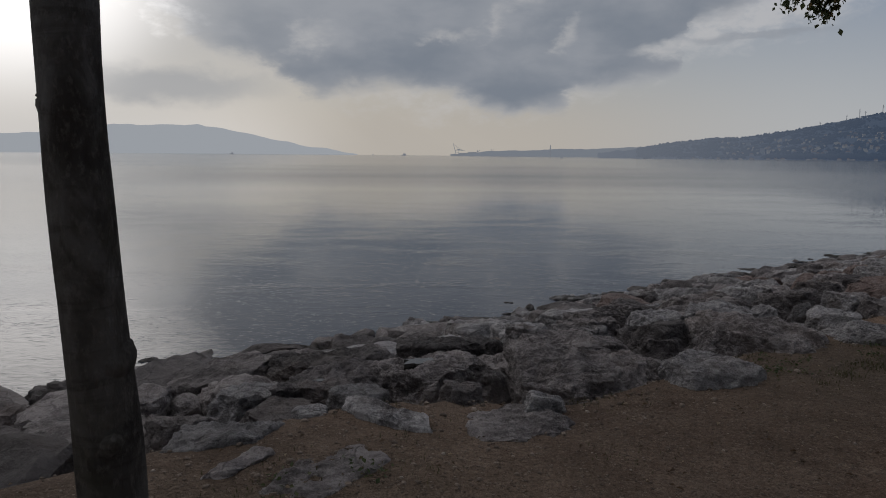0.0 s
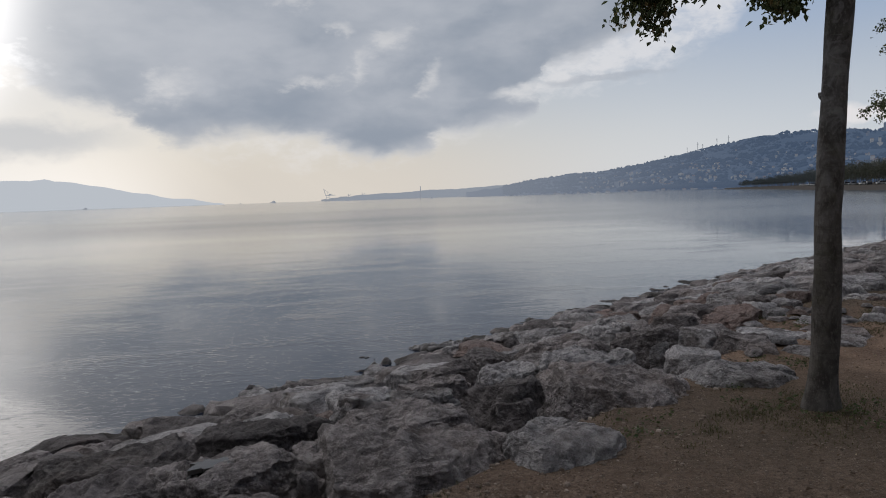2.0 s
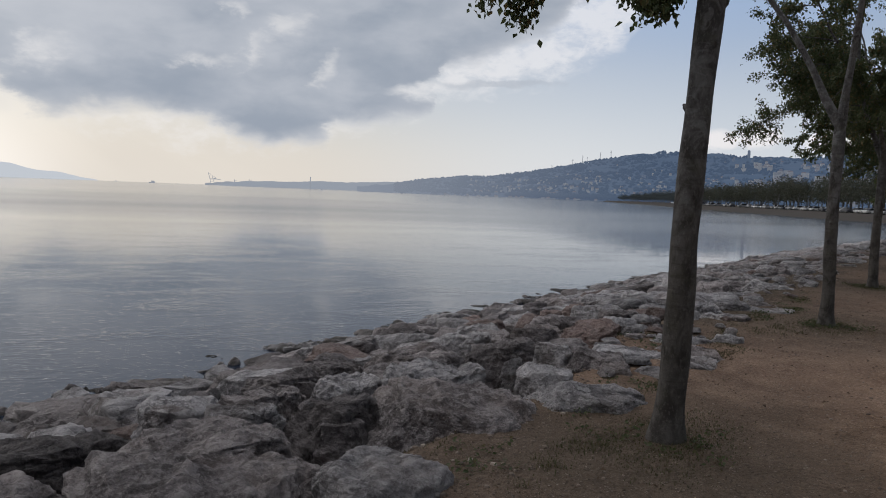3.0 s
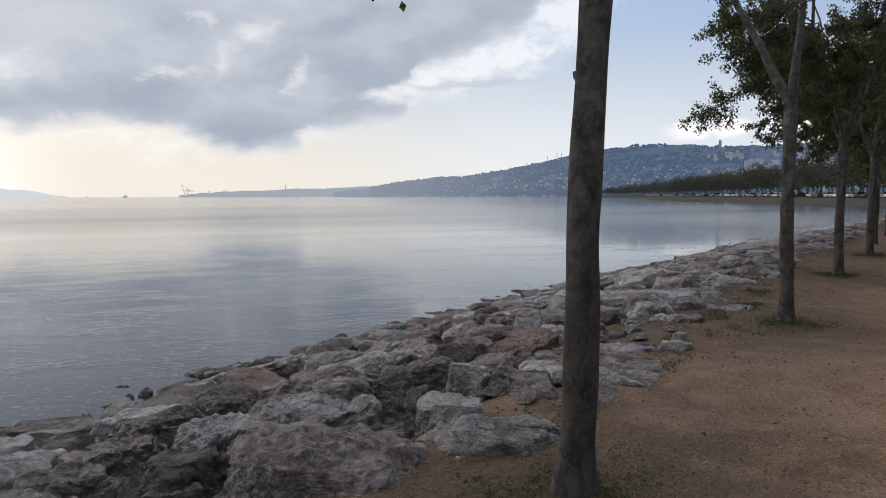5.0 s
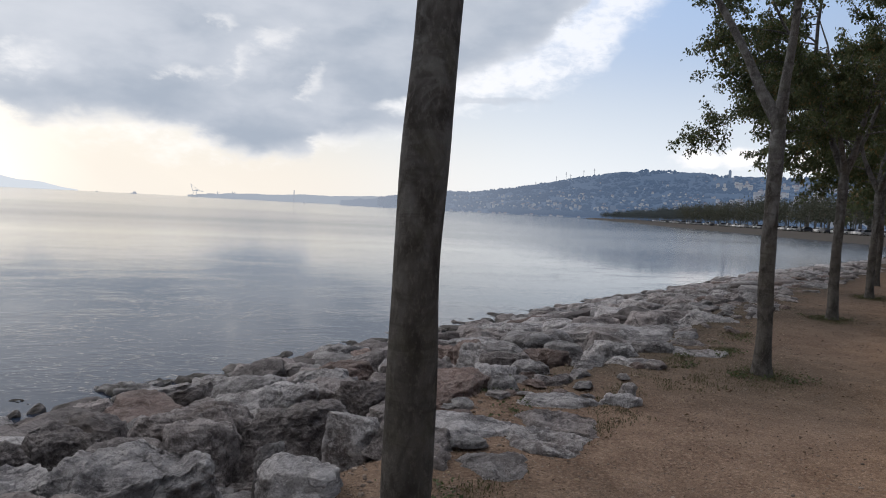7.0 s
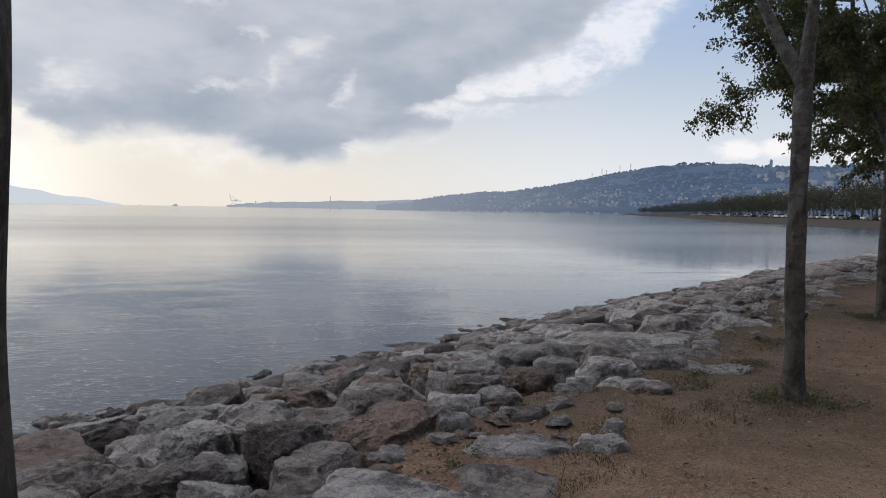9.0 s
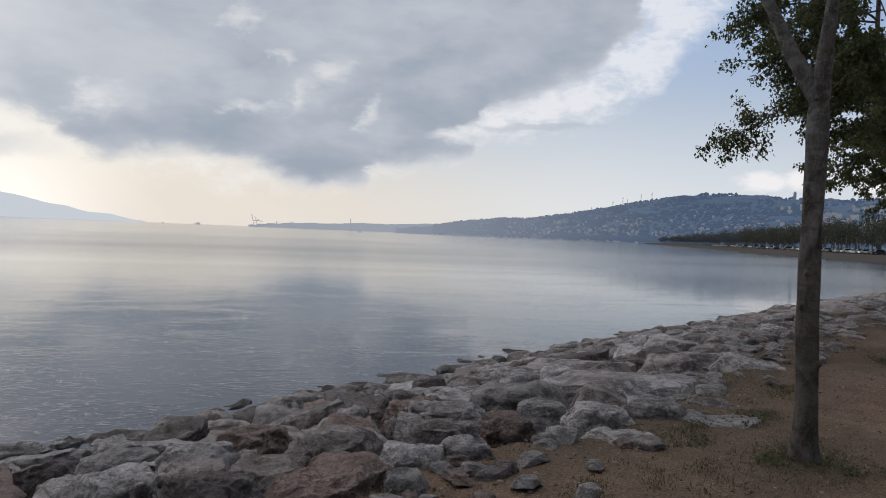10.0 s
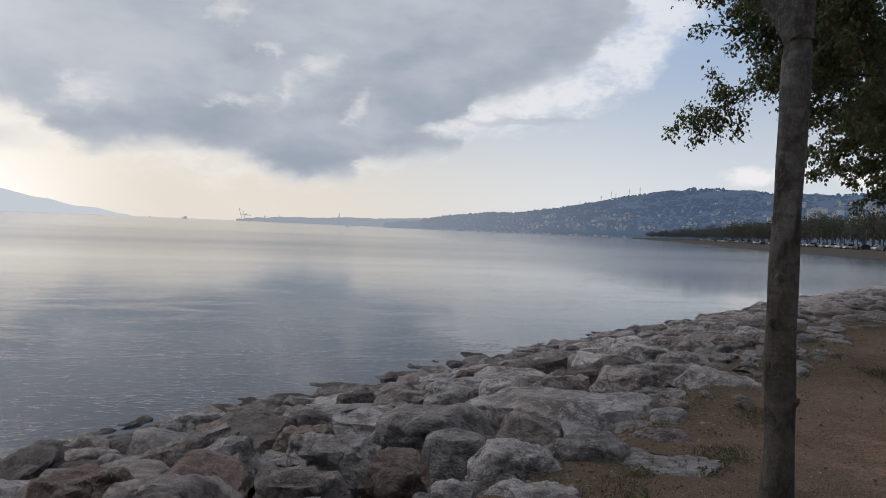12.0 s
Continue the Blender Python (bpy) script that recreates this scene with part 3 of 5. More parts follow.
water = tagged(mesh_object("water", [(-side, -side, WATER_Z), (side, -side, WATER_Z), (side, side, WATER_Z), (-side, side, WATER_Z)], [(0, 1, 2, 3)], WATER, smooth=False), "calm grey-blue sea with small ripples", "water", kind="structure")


# ---------------------------------------------------------------- the far shore of the bay
COAST = [(92, 56), (108, 63), (124, 76), (135, 92), (141, 108), (147, 126), (158, 152), (176, 186), (196, 228), (226, 292), (300, 420), (388, 605), (432, 700)]


def coast_at(s):
    """A point s (0 to 1) along the far coast, and the way inland there."""
    f = s * (len(COAST) - 1)
    i = min(int(f), len(COAST) - 2)
    a, b = Vector(COAST[i]), Vector(COAST[i + 1])
    p, d = a.lerp(b, f - i), (b - a).normalized()
    return p, Vector((d.y, -d.x))


verts, faces = [], []
steps = 90
for i in range(steps + 1):
    p, inland = coast_at(i / steps)
    wob = 1.5 * noise.noise((p.x * 0.05, p.y * 0.05, 2))
    for off, z in ((-6 + wob, -1.6), (-1 + wob, -0.5 + 0.3 * noise.noise((p.x * 0.2, p.y * 0.2, 0))), (2 + wob, 0.35), (14, 0.4), (60, 0.5), (700, 4.0)):
        q = p + inland * off
        verts.append((q.x, q.y, z))
for i in range(steps):
    for j in range(5):
        faces.append((i * 6 + j, i * 6 + j + 1, (i + 1) * 6 + j + 1, (i + 1) * 6 + j))
tagged(mesh_object("far_shore", verts, faces, EMBANK), "low grey stone embankment round the far side of the bay", "shore", kind="structure")


def ridge(az, table):
    return float(np.interp(az, table[0], table[1]))


def hill_mesh(name, table, near, far, step_az, mat, rough, label, rows=44):
    """A hill whose skyline stands at the given angles; its slope climbs from near to far."""
    az0, az1 = table[0][0], table[0][-1]
    cols = int((az1 - az0) / step_az) + 1
    vs_, fs_ = [], []
    for i in range(cols):
        az = az0 + (az1 - az0) * i / (cols - 1)
        top = math.tan(radians(ridge(az, table))) * far
        for j in range(rows):
            s = j / (rows - 1)
            r = near + (far - near) * s
            x, y = r * math.sin(radians(az)), r * math.cos(radians(az))
            shape = s ** 0.8 if s < 1 else 1
            z = top * shape * (r / far) + rough * (noise.fractal((x * 0.008, y * 0.008, 1), 0.75, 2.0, 6) * (0.5 + s) * 0.5 if s > 0 else 0)
            vs_.append((x, y, z + EYE * s if s > 0 else WATER_Z - 1))
        r = far + 250
        vs_.append((r * math.sin(radians(az)), r * math.cos(radians(az)), -20))
    n = rows + 1
    for i in range(cols - 1):
        for j in range(n - 1):
            fs_.append((i * n + j, i * n + j + 1, (i + 1) * n + j + 1, (i + 1) * n + j))
    return tagged(mesh_object(name, vs_, fs_, mat), label, "hill", kind="structure")


HILL_LINE = ((12.0, 14.9, 17.0, 20.1, 22.4, 26.4, 29.6, 33.2, 35.9, 38.5, 41.1, 44.5, 48.2, 50.2, 57.7, 60.2, 75, 100), (0.1, 0.6, 0.98, 1.3, 1.42, 2.05, 2.75, 3.4, 3.75, 3.75, 3.5, 3.4, 3.65, 3.75, 4.9, 5.5, 5.2, 2.0))
MOUNTAIN_LINE = ((-60, -45, -36, -31.3, -29.3, -25.0, -22, -18.9, -15.6, -11.8, -8.4, -6.9), (1.5, 1.8, 1.3, 1.25, 1.35, 2.0, 2.0, 2.15, 1.6, 0.8, 0.25, 0.0))
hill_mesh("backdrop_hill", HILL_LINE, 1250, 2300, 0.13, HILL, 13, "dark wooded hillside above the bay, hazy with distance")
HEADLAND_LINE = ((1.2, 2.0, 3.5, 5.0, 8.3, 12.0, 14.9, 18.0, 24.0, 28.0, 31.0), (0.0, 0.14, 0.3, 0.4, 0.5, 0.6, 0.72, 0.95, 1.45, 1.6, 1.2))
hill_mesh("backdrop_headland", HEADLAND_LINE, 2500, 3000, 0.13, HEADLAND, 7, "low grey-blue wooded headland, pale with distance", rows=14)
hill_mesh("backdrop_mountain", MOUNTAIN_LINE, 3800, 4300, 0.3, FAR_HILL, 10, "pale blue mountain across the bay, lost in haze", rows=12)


# ---------------------------------------------------------------- rocks
def unit_ball(cuts):
    bm = bmesh.new()
    bmesh.ops.create_icosphere(bm, subdivisions=cuts, radius=1)
    bm.verts.index_update()
    v = np.array([x.co[:] for x in bm.verts])
    f = [[x.index for x in q.verts] for q in bm.faces]
    bm.free()
    return v, f


BALLS = {c: unit_ball(c) for c in (1, 2, 3, 4, 5, 6)}


def rock_points(seed, w, d, h, cuts, flat=0.85):
    """An angular weathered block, without its buried underside: a ball cut by random planes, then chipped and roughened."""
    rng = random.Random(seed)
    dirs, tris = BALLS[cuts]
    normals, dist = [], []
    sides, first = rng.choice((4, 5, 5, 6)), rng.uniform(0, 6.283)
    for i in range(sides):
        a = first + 6.283 / sides * i + rng.uniform(-0.45, 0.45)
        normals.append((math.cos(a), math.sin(a), rng.uniform(0.0, 0.5)))
        dist.append(rng.uniform(0.8, 1.0))
    for i in range(3):  # upright splits across the corners
        a = rng.uniform(0, 6.283)
        normals.append((math.cos(a), math.sin(a), rng.uniform(-0.05, 0.35)))
        dist.append(rng.uniform(0.88, 1.08))
    for i in range(6):  # broken upper edges
        a, t = rng.uniform(0, 6.283), rng.uniform(0.45, 1.2)
        normals.append((math.cos(a) * math.cos(t), math.sin(a) * math.cos(t), math.sin(t)))
        dist.append(rng.uniform(1.0, 1.28))
    normals.append((rng.uniform(-0.16, 0.16), rng.uniform(-0.16, 0.16), 1))
    dist.append(flat)
    normals.append((0, 0, -1))
    dist.append(0.9)
    nn = np.array(normals)
    nn /= np.linalg.norm(nn, axis=1)[:, None]
    # crowd the points towards the corners of a box, where the edges lie
    cube = np.sign(dirs) * np.abs(dirs) ** 0.75
    cube /= np.linalg.norm(cube, axis=1)[:, None]
    cosine = np.maximum(cube @ nn.T, 1e-3)
    reach = np.array(dist)[None, :] / cosine
    near = reach ** -110.0
    radius = near.sum(axis=1) ** (-1 / 110.0)
    half = np.array([w / 2, d / 2, h / 2])
    p = cube * radius[:, None] * half
    facing = (near / near.sum(axis=1)[:, None]) @ (nn / half)
    facing /= np.linalg.norm(facing, axis=1)[:, None]
    size = (w * d * h) ** (1 / 3)
    fine = min(size, 0.8, 1.5 * h)
    off = Vector((rng.uniform(0, 100), rng.uniform(0, 100), 0))
    out = []
    for (x, y, z), g in zip(p, facing):
        q = Vector((x, y, z * 1.6)) / size + off
        m = Vector((x, y, z)) + off
        a = 0.045 * size * noise.fractal(q * 1.6, 0.8, 2.1, 3)
        a += 0.055 * fine * (round(noise.noise(q * 1.7) * 4) / 4)  # broken ledges
        a -= 0.035 * fine * max(0.0, 0.55 - noise.voronoi(m * (3.2 / fine))[0][0])  # chips
        a += 0.036 * fine * noise.fractal(m * 9.0, 0.6, 2.2, 5)
        a -= 0.06 * fine * (abs(noise.noise(m * 4.2)) - 0.2) + 0.045 * fine * (abs(noise.noise(m * 11.5)) - 0.2)  # sharp broken ribs
        a += 0.03 * fine * noise.noise(Vector((x * 2, y * 2, z * 16)) + off) * (1 - abs(g[2]))  # beds of the stone
        out.append((x + g[0] * a, y + g[1] * a, z + g[2] * a))
    keep = [f for f in tris if max(dirs[f[0]][2], dirs[f[1]][2], dirs[f[2]][2]) > -0.42]
    used = sorted({i for f in keep for i in f})
    number = {i: k for k, i in enumerate(used)}
    return [out[i] for i in used], [[number[i] for i in f] for f in keep]


BOULDERS = []
LABELS = {
    "grey": "weathered pale grey limestone boulder in the shore embankment",
    "brown": "rough brown-grey limestone boulder in the shore embankment",
    "dark": "damp dark brown limestone boulder in the shore embankment",
    "red": "reddish-brown limestone boulder in the shore embankment",
}


def boulder(x, y, top, w, d, turn, tone, sunk=False):
    """A boulder w by d metres whose top lies at the given height; a sunk one barely shows above the earth."""
    low = ground_z(x, y)
    u, v = shore_uv(x, y)
    h = 0.26 if sunk else max(top - low + 0.16, 0.5 * min(w, d))
    cuts = 6 if y < 9.8 and x < 6.2 and w > 0.5 else 5 if y < 11.6 and x < 9.8 and w > 0.25 else 4
    grow = 1.16 if sunk else 1.1
    pts, tris = rock_points(len(BOULDERS) * 7 + 3, w * grow, d * grow, h, cuts, 0.9)
    ob = mesh_object("boulder", pts, tris, ROCKS[tone], sharp=30)
    r = random.Random(len(BOULDERS))
    tip = 3.0 if sunk else 6.0
    ob.matrix_world = Matrix.Translation((x, y, top - h * (0.5 if sunk else 0.45))) @ slope_turn(v) @ pose(0, 0, 0, r.uniform(-tip, tip), r.uniform(-tip, tip), turn)
    tagged(ob, LABELS[tone], "boulder", "riprap boulders along the shore")
    BOULDERS.append((x, y, w * 1.04, d * 1.04, radians(turn)))
    return ob


boulder(-0.59, 3.41, 0.04, 0.89, 0.42, 48, 'brown', True)
boulder(-1.24, 3.91, 0.02, 0.57, 0.49, 18, 'grey')
boulder(-1.04, 3.49, 0.04, 0.52, 0.12, 57, 'brown', True)
boulder(-0.35, 4.23, 0.04, 0.72, 0.29, 138, 'grey')
boulder(0.45, 4.06, 0.05, 0.67, 0.57, -6, 'brown', True)
boulder(-0.84, 4.33, 0.00, 0.23, 0.19, 11, 'grey')
boulder(-0.54, 4.62, 0.04, 0.37, 0.31, 7, 'grey')
boulder(-0.12, 5.48, -0.04, 0.91, 0.77, 12, 'brown')
boulder(0.14, 4.72, 0.03, 0.30, 0.26, 10, 'dark')
boulder(0.42, 5.05, -0.00, 0.14, 0.12, 5, 'dark')
boulder(1.10, 5.22, 0.08, 1.15, 0.98, -4, 'brown')
boulder(1.98, 5.09, 0.10, 0.84, 0.71, -17, 'grey')
boulder(2.84, 6.21, 0.09, 1.13, 0.96, -22, 'brown')
boulder(2.00, 6.51, 0.04, 0.66, 0.56, -13, 'dark')
boulder(1.95, 6.18, -0.02, 0.35, 0.30, -13, 'dark')
boulder(1.38, 6.81, -0.07, 0.63, 0.54, -6, 'grey')
boulder(0.83, 7.26, -0.18, 0.46, 0.39, 0, 'grey')
boulder(1.15, 6.20, -0.00, 1.12, 0.95, -4, 'brown')
boulder(0.09, 6.62, -0.17, 1.06, 0.90, 7, 'dark')
boulder(-1.06, 6.71, -0.35, 1.37, 1.16, 18, 'dark')
boulder(-0.75, 5.43, -0.10, 0.86, 0.73, 20, 'dark')
boulder(0.63, 4.37, 0.08, 0.26, 0.22, 3, 'grey')
boulder(2.95, 7.27, 0.04, 0.91, 0.77, -20, 'grey')
boulder(2.27, 7.50, -0.07, 0.57, 0.49, -13, 'grey')
boulder(3.88, 6.19, 0.10, 0.61, 0.52, -32, 'grey')
boulder(4.69, 7.41, 0.10, 0.53, 0.45, -32, 'brown')
boulder(3.86, 6.88, 0.10, 0.43, 0.37, -19, 'grey')
boulder(4.16, 6.27, 0.09, 0.30, 0.25, -25, 'grey')
boulder(1.58, 7.42, -0.13, 0.70, 0.59, 9, 'brown')
boulder(2.01, 7.91, -0.20, 0.23, 0.19, 3, 'dark')
boulder(4.38, 7.65, 0.12, 0.32, 0.28, -21, 'grey')
boulder(4.05, 8.30, 0.01, 0.73, 0.62, -16, 'brown')
boulder(3.76, 7.32, 0.07, 0.21, 0.18, -16, 'grey')
boulder(3.30, 8.90, -0.15, 0.94, 0.80, -8, 'brown')
boulder(4.23, 9.62, -0.16, 0.59, 0.50, -15, 'grey')
boulder(2.42, 8.85, -0.26, 0.63, 0.54, -1, 'brown')
boulder(1.79, 8.61, -0.30, 0.72, 0.61, 5, 'brown')
boulder(5.88, 7.56, 0.07, 0.63, 0.53, -34, 'brown', True)
boulder(5.60, 7.18, 0.05, 0.63, 0.54, -34, 'grey', True)
boulder(5.20, 7.62, 0.05, 0.80, 0.55, -20, 'grey', True)
boulder(5.10, 6.88, 0.04, 0.52, 0.42, 25, 'grey', True)
boulder(6.74, 8.03, 0.08, 0.32, 0.27, -38, 'grey', True)
boulder(5.53, 8.93, 0.05, 0.72, 0.61, -4, 'red')
boulder(6.13, 9.34, 0.05, 0.47, 0.40, -11, 'grey')
boulder(5.66, 9.81, -0.04, 0.47, 0.40, -4, 'dark')
boulder(5.96, 8.71, 0.08, 0.24, 0.20, -10, 'grey')
boulder(6.56, 9.33, 0.07, 0.34, 0.29, -16, 'grey')
boulder(6.53, 9.96, 0.03, 0.53, 0.45, -14, 'brown')
boulder(7.11, 9.85, 0.07, 0.40, 0.34, -20, 'red')
boulder(7.37, 9.50, 0.09, 0.24, 0.21, -24, 'grey')
boulder(7.90, 9.45, 0.06, 0.46, 0.39, -29, 'grey', True)
boulder(8.63, 10.17, 0.10, 0.58, 0.49, -32, 'grey')
boulder(6.96, 10.86, -0.06, 0.57, 0.49, -16, 'grey')
boulder(11.04, 13.79, -0.06, 0.82, 0.70, -33, 'dark')
boulder(8.95, 9.77, 0.06, 0.62, 0.53, -36, 'grey', True)
boulder(6.94, 8.22, 0.13, 0.14, 0.12, -26, 'grey', True)
boulder(6.59, 8.81, 0.06, 0.30, 0.12, 15, 'dark', True)
boulder(4.85, 9.04, -0.01, 0.64, 0.54, 6, 'dark')
boulder(5.12, 11.27, -0.34, 0.77, 0.65, 1, 'red')
boulder(11.33, 12.27, 0.10, 0.80, 0.68, -39, 'grey')
boulder(6.24, 8.15, 0.06, 0.77, 0.41, 165, 'grey', True)
boulder(9.40, 10.36, 0.03, 0.62, 0.5, -35, 'brown', True)
boulder(10.49, 12.80, 0.03, 0.73, 0.62, -31, 'brown')
boulder(7.89, 11.78, -0.09, 1.08, 0.92, -16, 'grey')
boulder(6.78, 11.26, -0.13, 0.42, 0.36, -7, 'grey')
boulder(9.35, 12.05, -0.08, 1.90, 1.30, -29, 'grey')
boulder(7.97, 10.05, 0.10, 0.56, 0.44, -34, 'grey')


for x, y, w in ((-0.5, 11.75, 0.3), (1.35, 12.6, 0.24), (1.6, 12.8, 0.3), (4.58, 14.93, 0.3), (9.9, 18.9, 0.5), (5.0, 15.1, 0.34), (4.1, 14.2, 0.4), (8.9, 18.1, 0.4)):
    boulder(x, y, WATER_Z + 0.05, w * 0.85, w * 0.5, 35, "brown")


def crowded(x, y, r, tight=0.62):
    """How deep a new rock of radius r would sit inside the boulders already laid."""
    for bx, by, w, d, a in BOULDERS:
        dx, dy = x - bx, y - by
        if abs(dx) + abs(dy) > 4:
            continue
        lx, ly = dx * math.cos(a) + dy * math.sin(a), -dx * math.sin(a) + dy * math.cos(a)
        if (lx / (w / 2 + r * tight)) ** 2 + (ly / (d / 2 + r * tight)) ** 2 < 1:
            return True
    return False


rng = random.Random(11)
FILL = []  # shared shapes, one metre wide
for i in range(18):
    d, h = rng.uniform(0.6, 0.95), rng.uniform(0.45, 0.62)
    pts, tris = rock_points(500 + i, 1.0, d, h, 4, rng.uniform(0.7, 0.95))
    shapes = {}
    for tone in ROCKS:
        me = bpy.data.meshes.new("boulder")
        me.from_pydata(pts, [], tris)
        me.shade_smooth()
        me.set_sharp_from_angle(angle=radians(30))
        me.materials.append(ROCKS[tone])
        shapes[tone] = me
    FILL.append((shapes, d, h, *rock_points(500 + i, 1.0, d, h, 3)))
RUBBLE = {tone: ([], []) for tone in ROCKS}  # rocks too many or too far to stand singly


def lay(u0, u1, v0, v1, size_lo, size_hi, tries, single):
    """Drops rocks into the gaps; the first ones stand singly, the rest join the rubble."""
    for _ in range(tries):
        u, v = rng.uniform(u0, u1), rng.uniform(v0, v1)
        x, y = shore_xy(u, v)
        size = rng.uniform(size_lo, size_hi) * (0.85 if v > 7.5 else 1.0)
        small = size < 0.27  # loose stones on the earth
        if crowded(x, y, size * 0.44, 0.62 if v < 6.5 else 0.3) or (size > 0.27 and v < np.interp(u, (2.6, 3.4, 6.0, 7.0, 9.0, 9.8, 11.3, 12.2, 17.0), (4.4, 4.0, 3.8, 3.5, 3.4, 4.0, 3.9, 3.3, 2.5))):
            continue
        shapes, d, h, pts, tris = FILL[rng.randrange(18)]
        tone = rng.choices(("dark", "brown", "grey"), (3, 5, 0.4 if u < 0.8 else 2))[0] if u < 3.6 or v > 7.6 else rng.choices(("grey", "brown", "red", "dark"), (5, 3.4, 1.1, 1.2))[0]
        top = crest(v) + rng.uniform(-0.1, 0.02) - (0.12 if size < 0.5 else 0.02)
        if small:
            top = ground_z(x, y) + size * 0.3
        elif size < 0.5 and v < 5.2:  # small slabs half sunk in the earth
            top = ground_z(x, y) + size * rng.uniform(0.06, 0.16)
        turn = rng.uniform(0, 360)
        high = size * 0.6 if size < 0.5 and v < 5.2 else max(min(size, 1.0), (top - bed(v, u) + 0.08) / h)
        top -= 0.05 if v > 8.6 and not small else 0.0
        m = Matrix.Translation((x, y, top - high * h * 0.42)) @ slope_turn(v) @ pose(0, 0, 0, rng.uniform(-9, 9), rng.uniform(-9, 9), turn) @ Matrix.Diagonal((size, size, high, 1))
        BOULDERS.append((x, y, size, size * d, radians(turn)))
        if single > 0 and tone in LABELS:
            ob = new("boulder", shapes[tone])
            ob.matrix_world = m
            tagged(ob, LABELS[tone], "boulder", "riprap boulders along the shore")
            single -= 1
        else:
            verts, faces = RUBBLE[tone]
            base = len(verts)
            verts.extend(tuple(m @ Vector(p)) for p in pts)
            faces.extend([q + base for q in f] for f in tris)


lay(-5, 24, 4.4, 9.8, 0.9, 1.5, 700, 130)
lay(-5, 24, 3.7, 10.0, 0.5, 0.9, 1700, 120)
lay(2, 12, 3.0, 6.0, 0.3, 0.5, 120, 26)
lay(-5, 24, 3.3, 10.0, 0.28, 0.5, 1900, 0)
lay(7.5, 22, 2.5, 3.9, 0.09, 0.26, 150, 0)
lay(24, 40, 4.0, 9.9, 0.4, 1.1, 1500, 0)
lay(14, 40, 2.6, 4.4, 0.3, 0.9, 500, 0)
lay(9, 40, 3.5, 9.6, 0.28, 0.6, 3400, 0)
for tone, (verts, faces) in RUBBLE.items():
    tagged(mesh_object("rubble", verts, faces, ROCKS[tone], sharp=30), "smaller " + tone + " rocks wedged between the shore boulders", "rocks", kind="stuff")

# farther along the shore the rocks run together
FAR_ROCKS = [rock_points(900 + i, 1, 0.8, 0.6, 2) for i in range(23)]
FAR_BANK = {tone: ([], []) for tone in ("grey", "brown", "dark")}
for i in range(1900):
    u, v = rng.uniform(38, 116), rng.uniform(3.6, 9.8)
    x, y = shore_xy(u, v)
    size = rng.uniform(0.4, 1.1)
    pts, tris = FAR_ROCKS[i % 23]
    a = rng.uniform(0, 6.28)
    verts, faces = FAR_BANK[rng.choices(("grey", "brown", "dark"), (4, 4, 2.5))[0]]
    base = len(verts)
    c, s = math.cos(a) * size, math.sin(a) * size
    z0 = crest(v) - rng.uniform(0.15, 0.5) * size
    verts += [(x + px * c - py * s, y + px * s + py * c, z0 + pz * size) for px, py, pz in pts]
    faces += [[q + base for q in f] for f in tris]
for tone, (verts, faces) in FAR_BANK.items():
    tagged(mesh_object("riprap", verts, faces, ROCKS[tone], sharp=30), "long bank of " + tone + " boulders along the water", "boulders", kind="stuff")

# ---------------------------------------------------------------- trees
def tube(path, radii, sides, verts, faces, wobble=0.0, seed=0.0):
    """Adds a tapering tube along path to verts and faces."""
    base = len(verts)
    for i, p in enumerate(path):
        t = (path[min(i + 1, len(path) - 1)] - path[max(i - 1, 0)]).normalized()
        side_ = t.orthogonal().normalized() if abs(t.z) < 0.9 else (Vector((1, 0, 0)) - t * t.x).normalized()
        up = t.cross(side_)
        for j in range(sides):
            a = 2 * math.pi * j / sides
            r = radii[i] * (1 + wobble * noise.noise((math.cos(a) * 1.3 + seed, math.sin(a) * 1.3, p.z * 2.6)))
            verts.append(tuple(p + side_ * (math.cos(a) * r) + up * (math.sin(a) * r)))
    for i in range(len(path) - 1):
        for j in range(sides):
            k_ = (j + 1) % sides
            faces.append((base + i * sides + j, base + i * sides + k_, base + (i + 1) * sides + k_, base + (i + 1) * sides + j))
    faces.append(tuple(base + (len(path) - 1) * sides + j for j in range(sides)))


def bough(rng_, start, way, length, bend, n=7):
    """A bent path from start; bend pulls it up (positive) or down."""
    path, p, d = [start.copy()], start.copy(), way.normalized()
    for i in range(n):
        d = (d + Vector((rng_.uniform(-0.16, 0.16), rng_.uniform(-0.16, 0.16), bend / n + rng_.uniform(-0.06, 0.06)))).normalized()
        p = p + d * (length / n)
        path.append(p.copy())
    return path


LEAF_SHAPE = ((0, 0, 0), (0.38, 0.5, 0.07), (0.0, 1.15, -0.12), (-0.38, 0.5, 0.07))
LEAF_FACES = ((0, 1, 2), (0, 2, 3))


def leaf(rng_, at, size, verts, faces, droop=0.5):
    a = rng_.uniform(0, 6.283)
    m = Euler((rng_.uniform(-1.2, 0.5) - droop, rng_.uniform(-0.7, 0.7), a)).to_matrix()
    base = len(verts)
    for q in LEAF_SHAPE:
        verts.append(tuple(at + m @ (Vector(q) * size)))
    faces.extend(tuple(base + i for i in f) for f in LEAF_FACES)


def polar(turn, rise):
    a, b = radians(turn), radians(rise)
    return Vector((math.cos(a) * math.cos(b), math.sin(a) * math.cos(b), math.sin(b)))


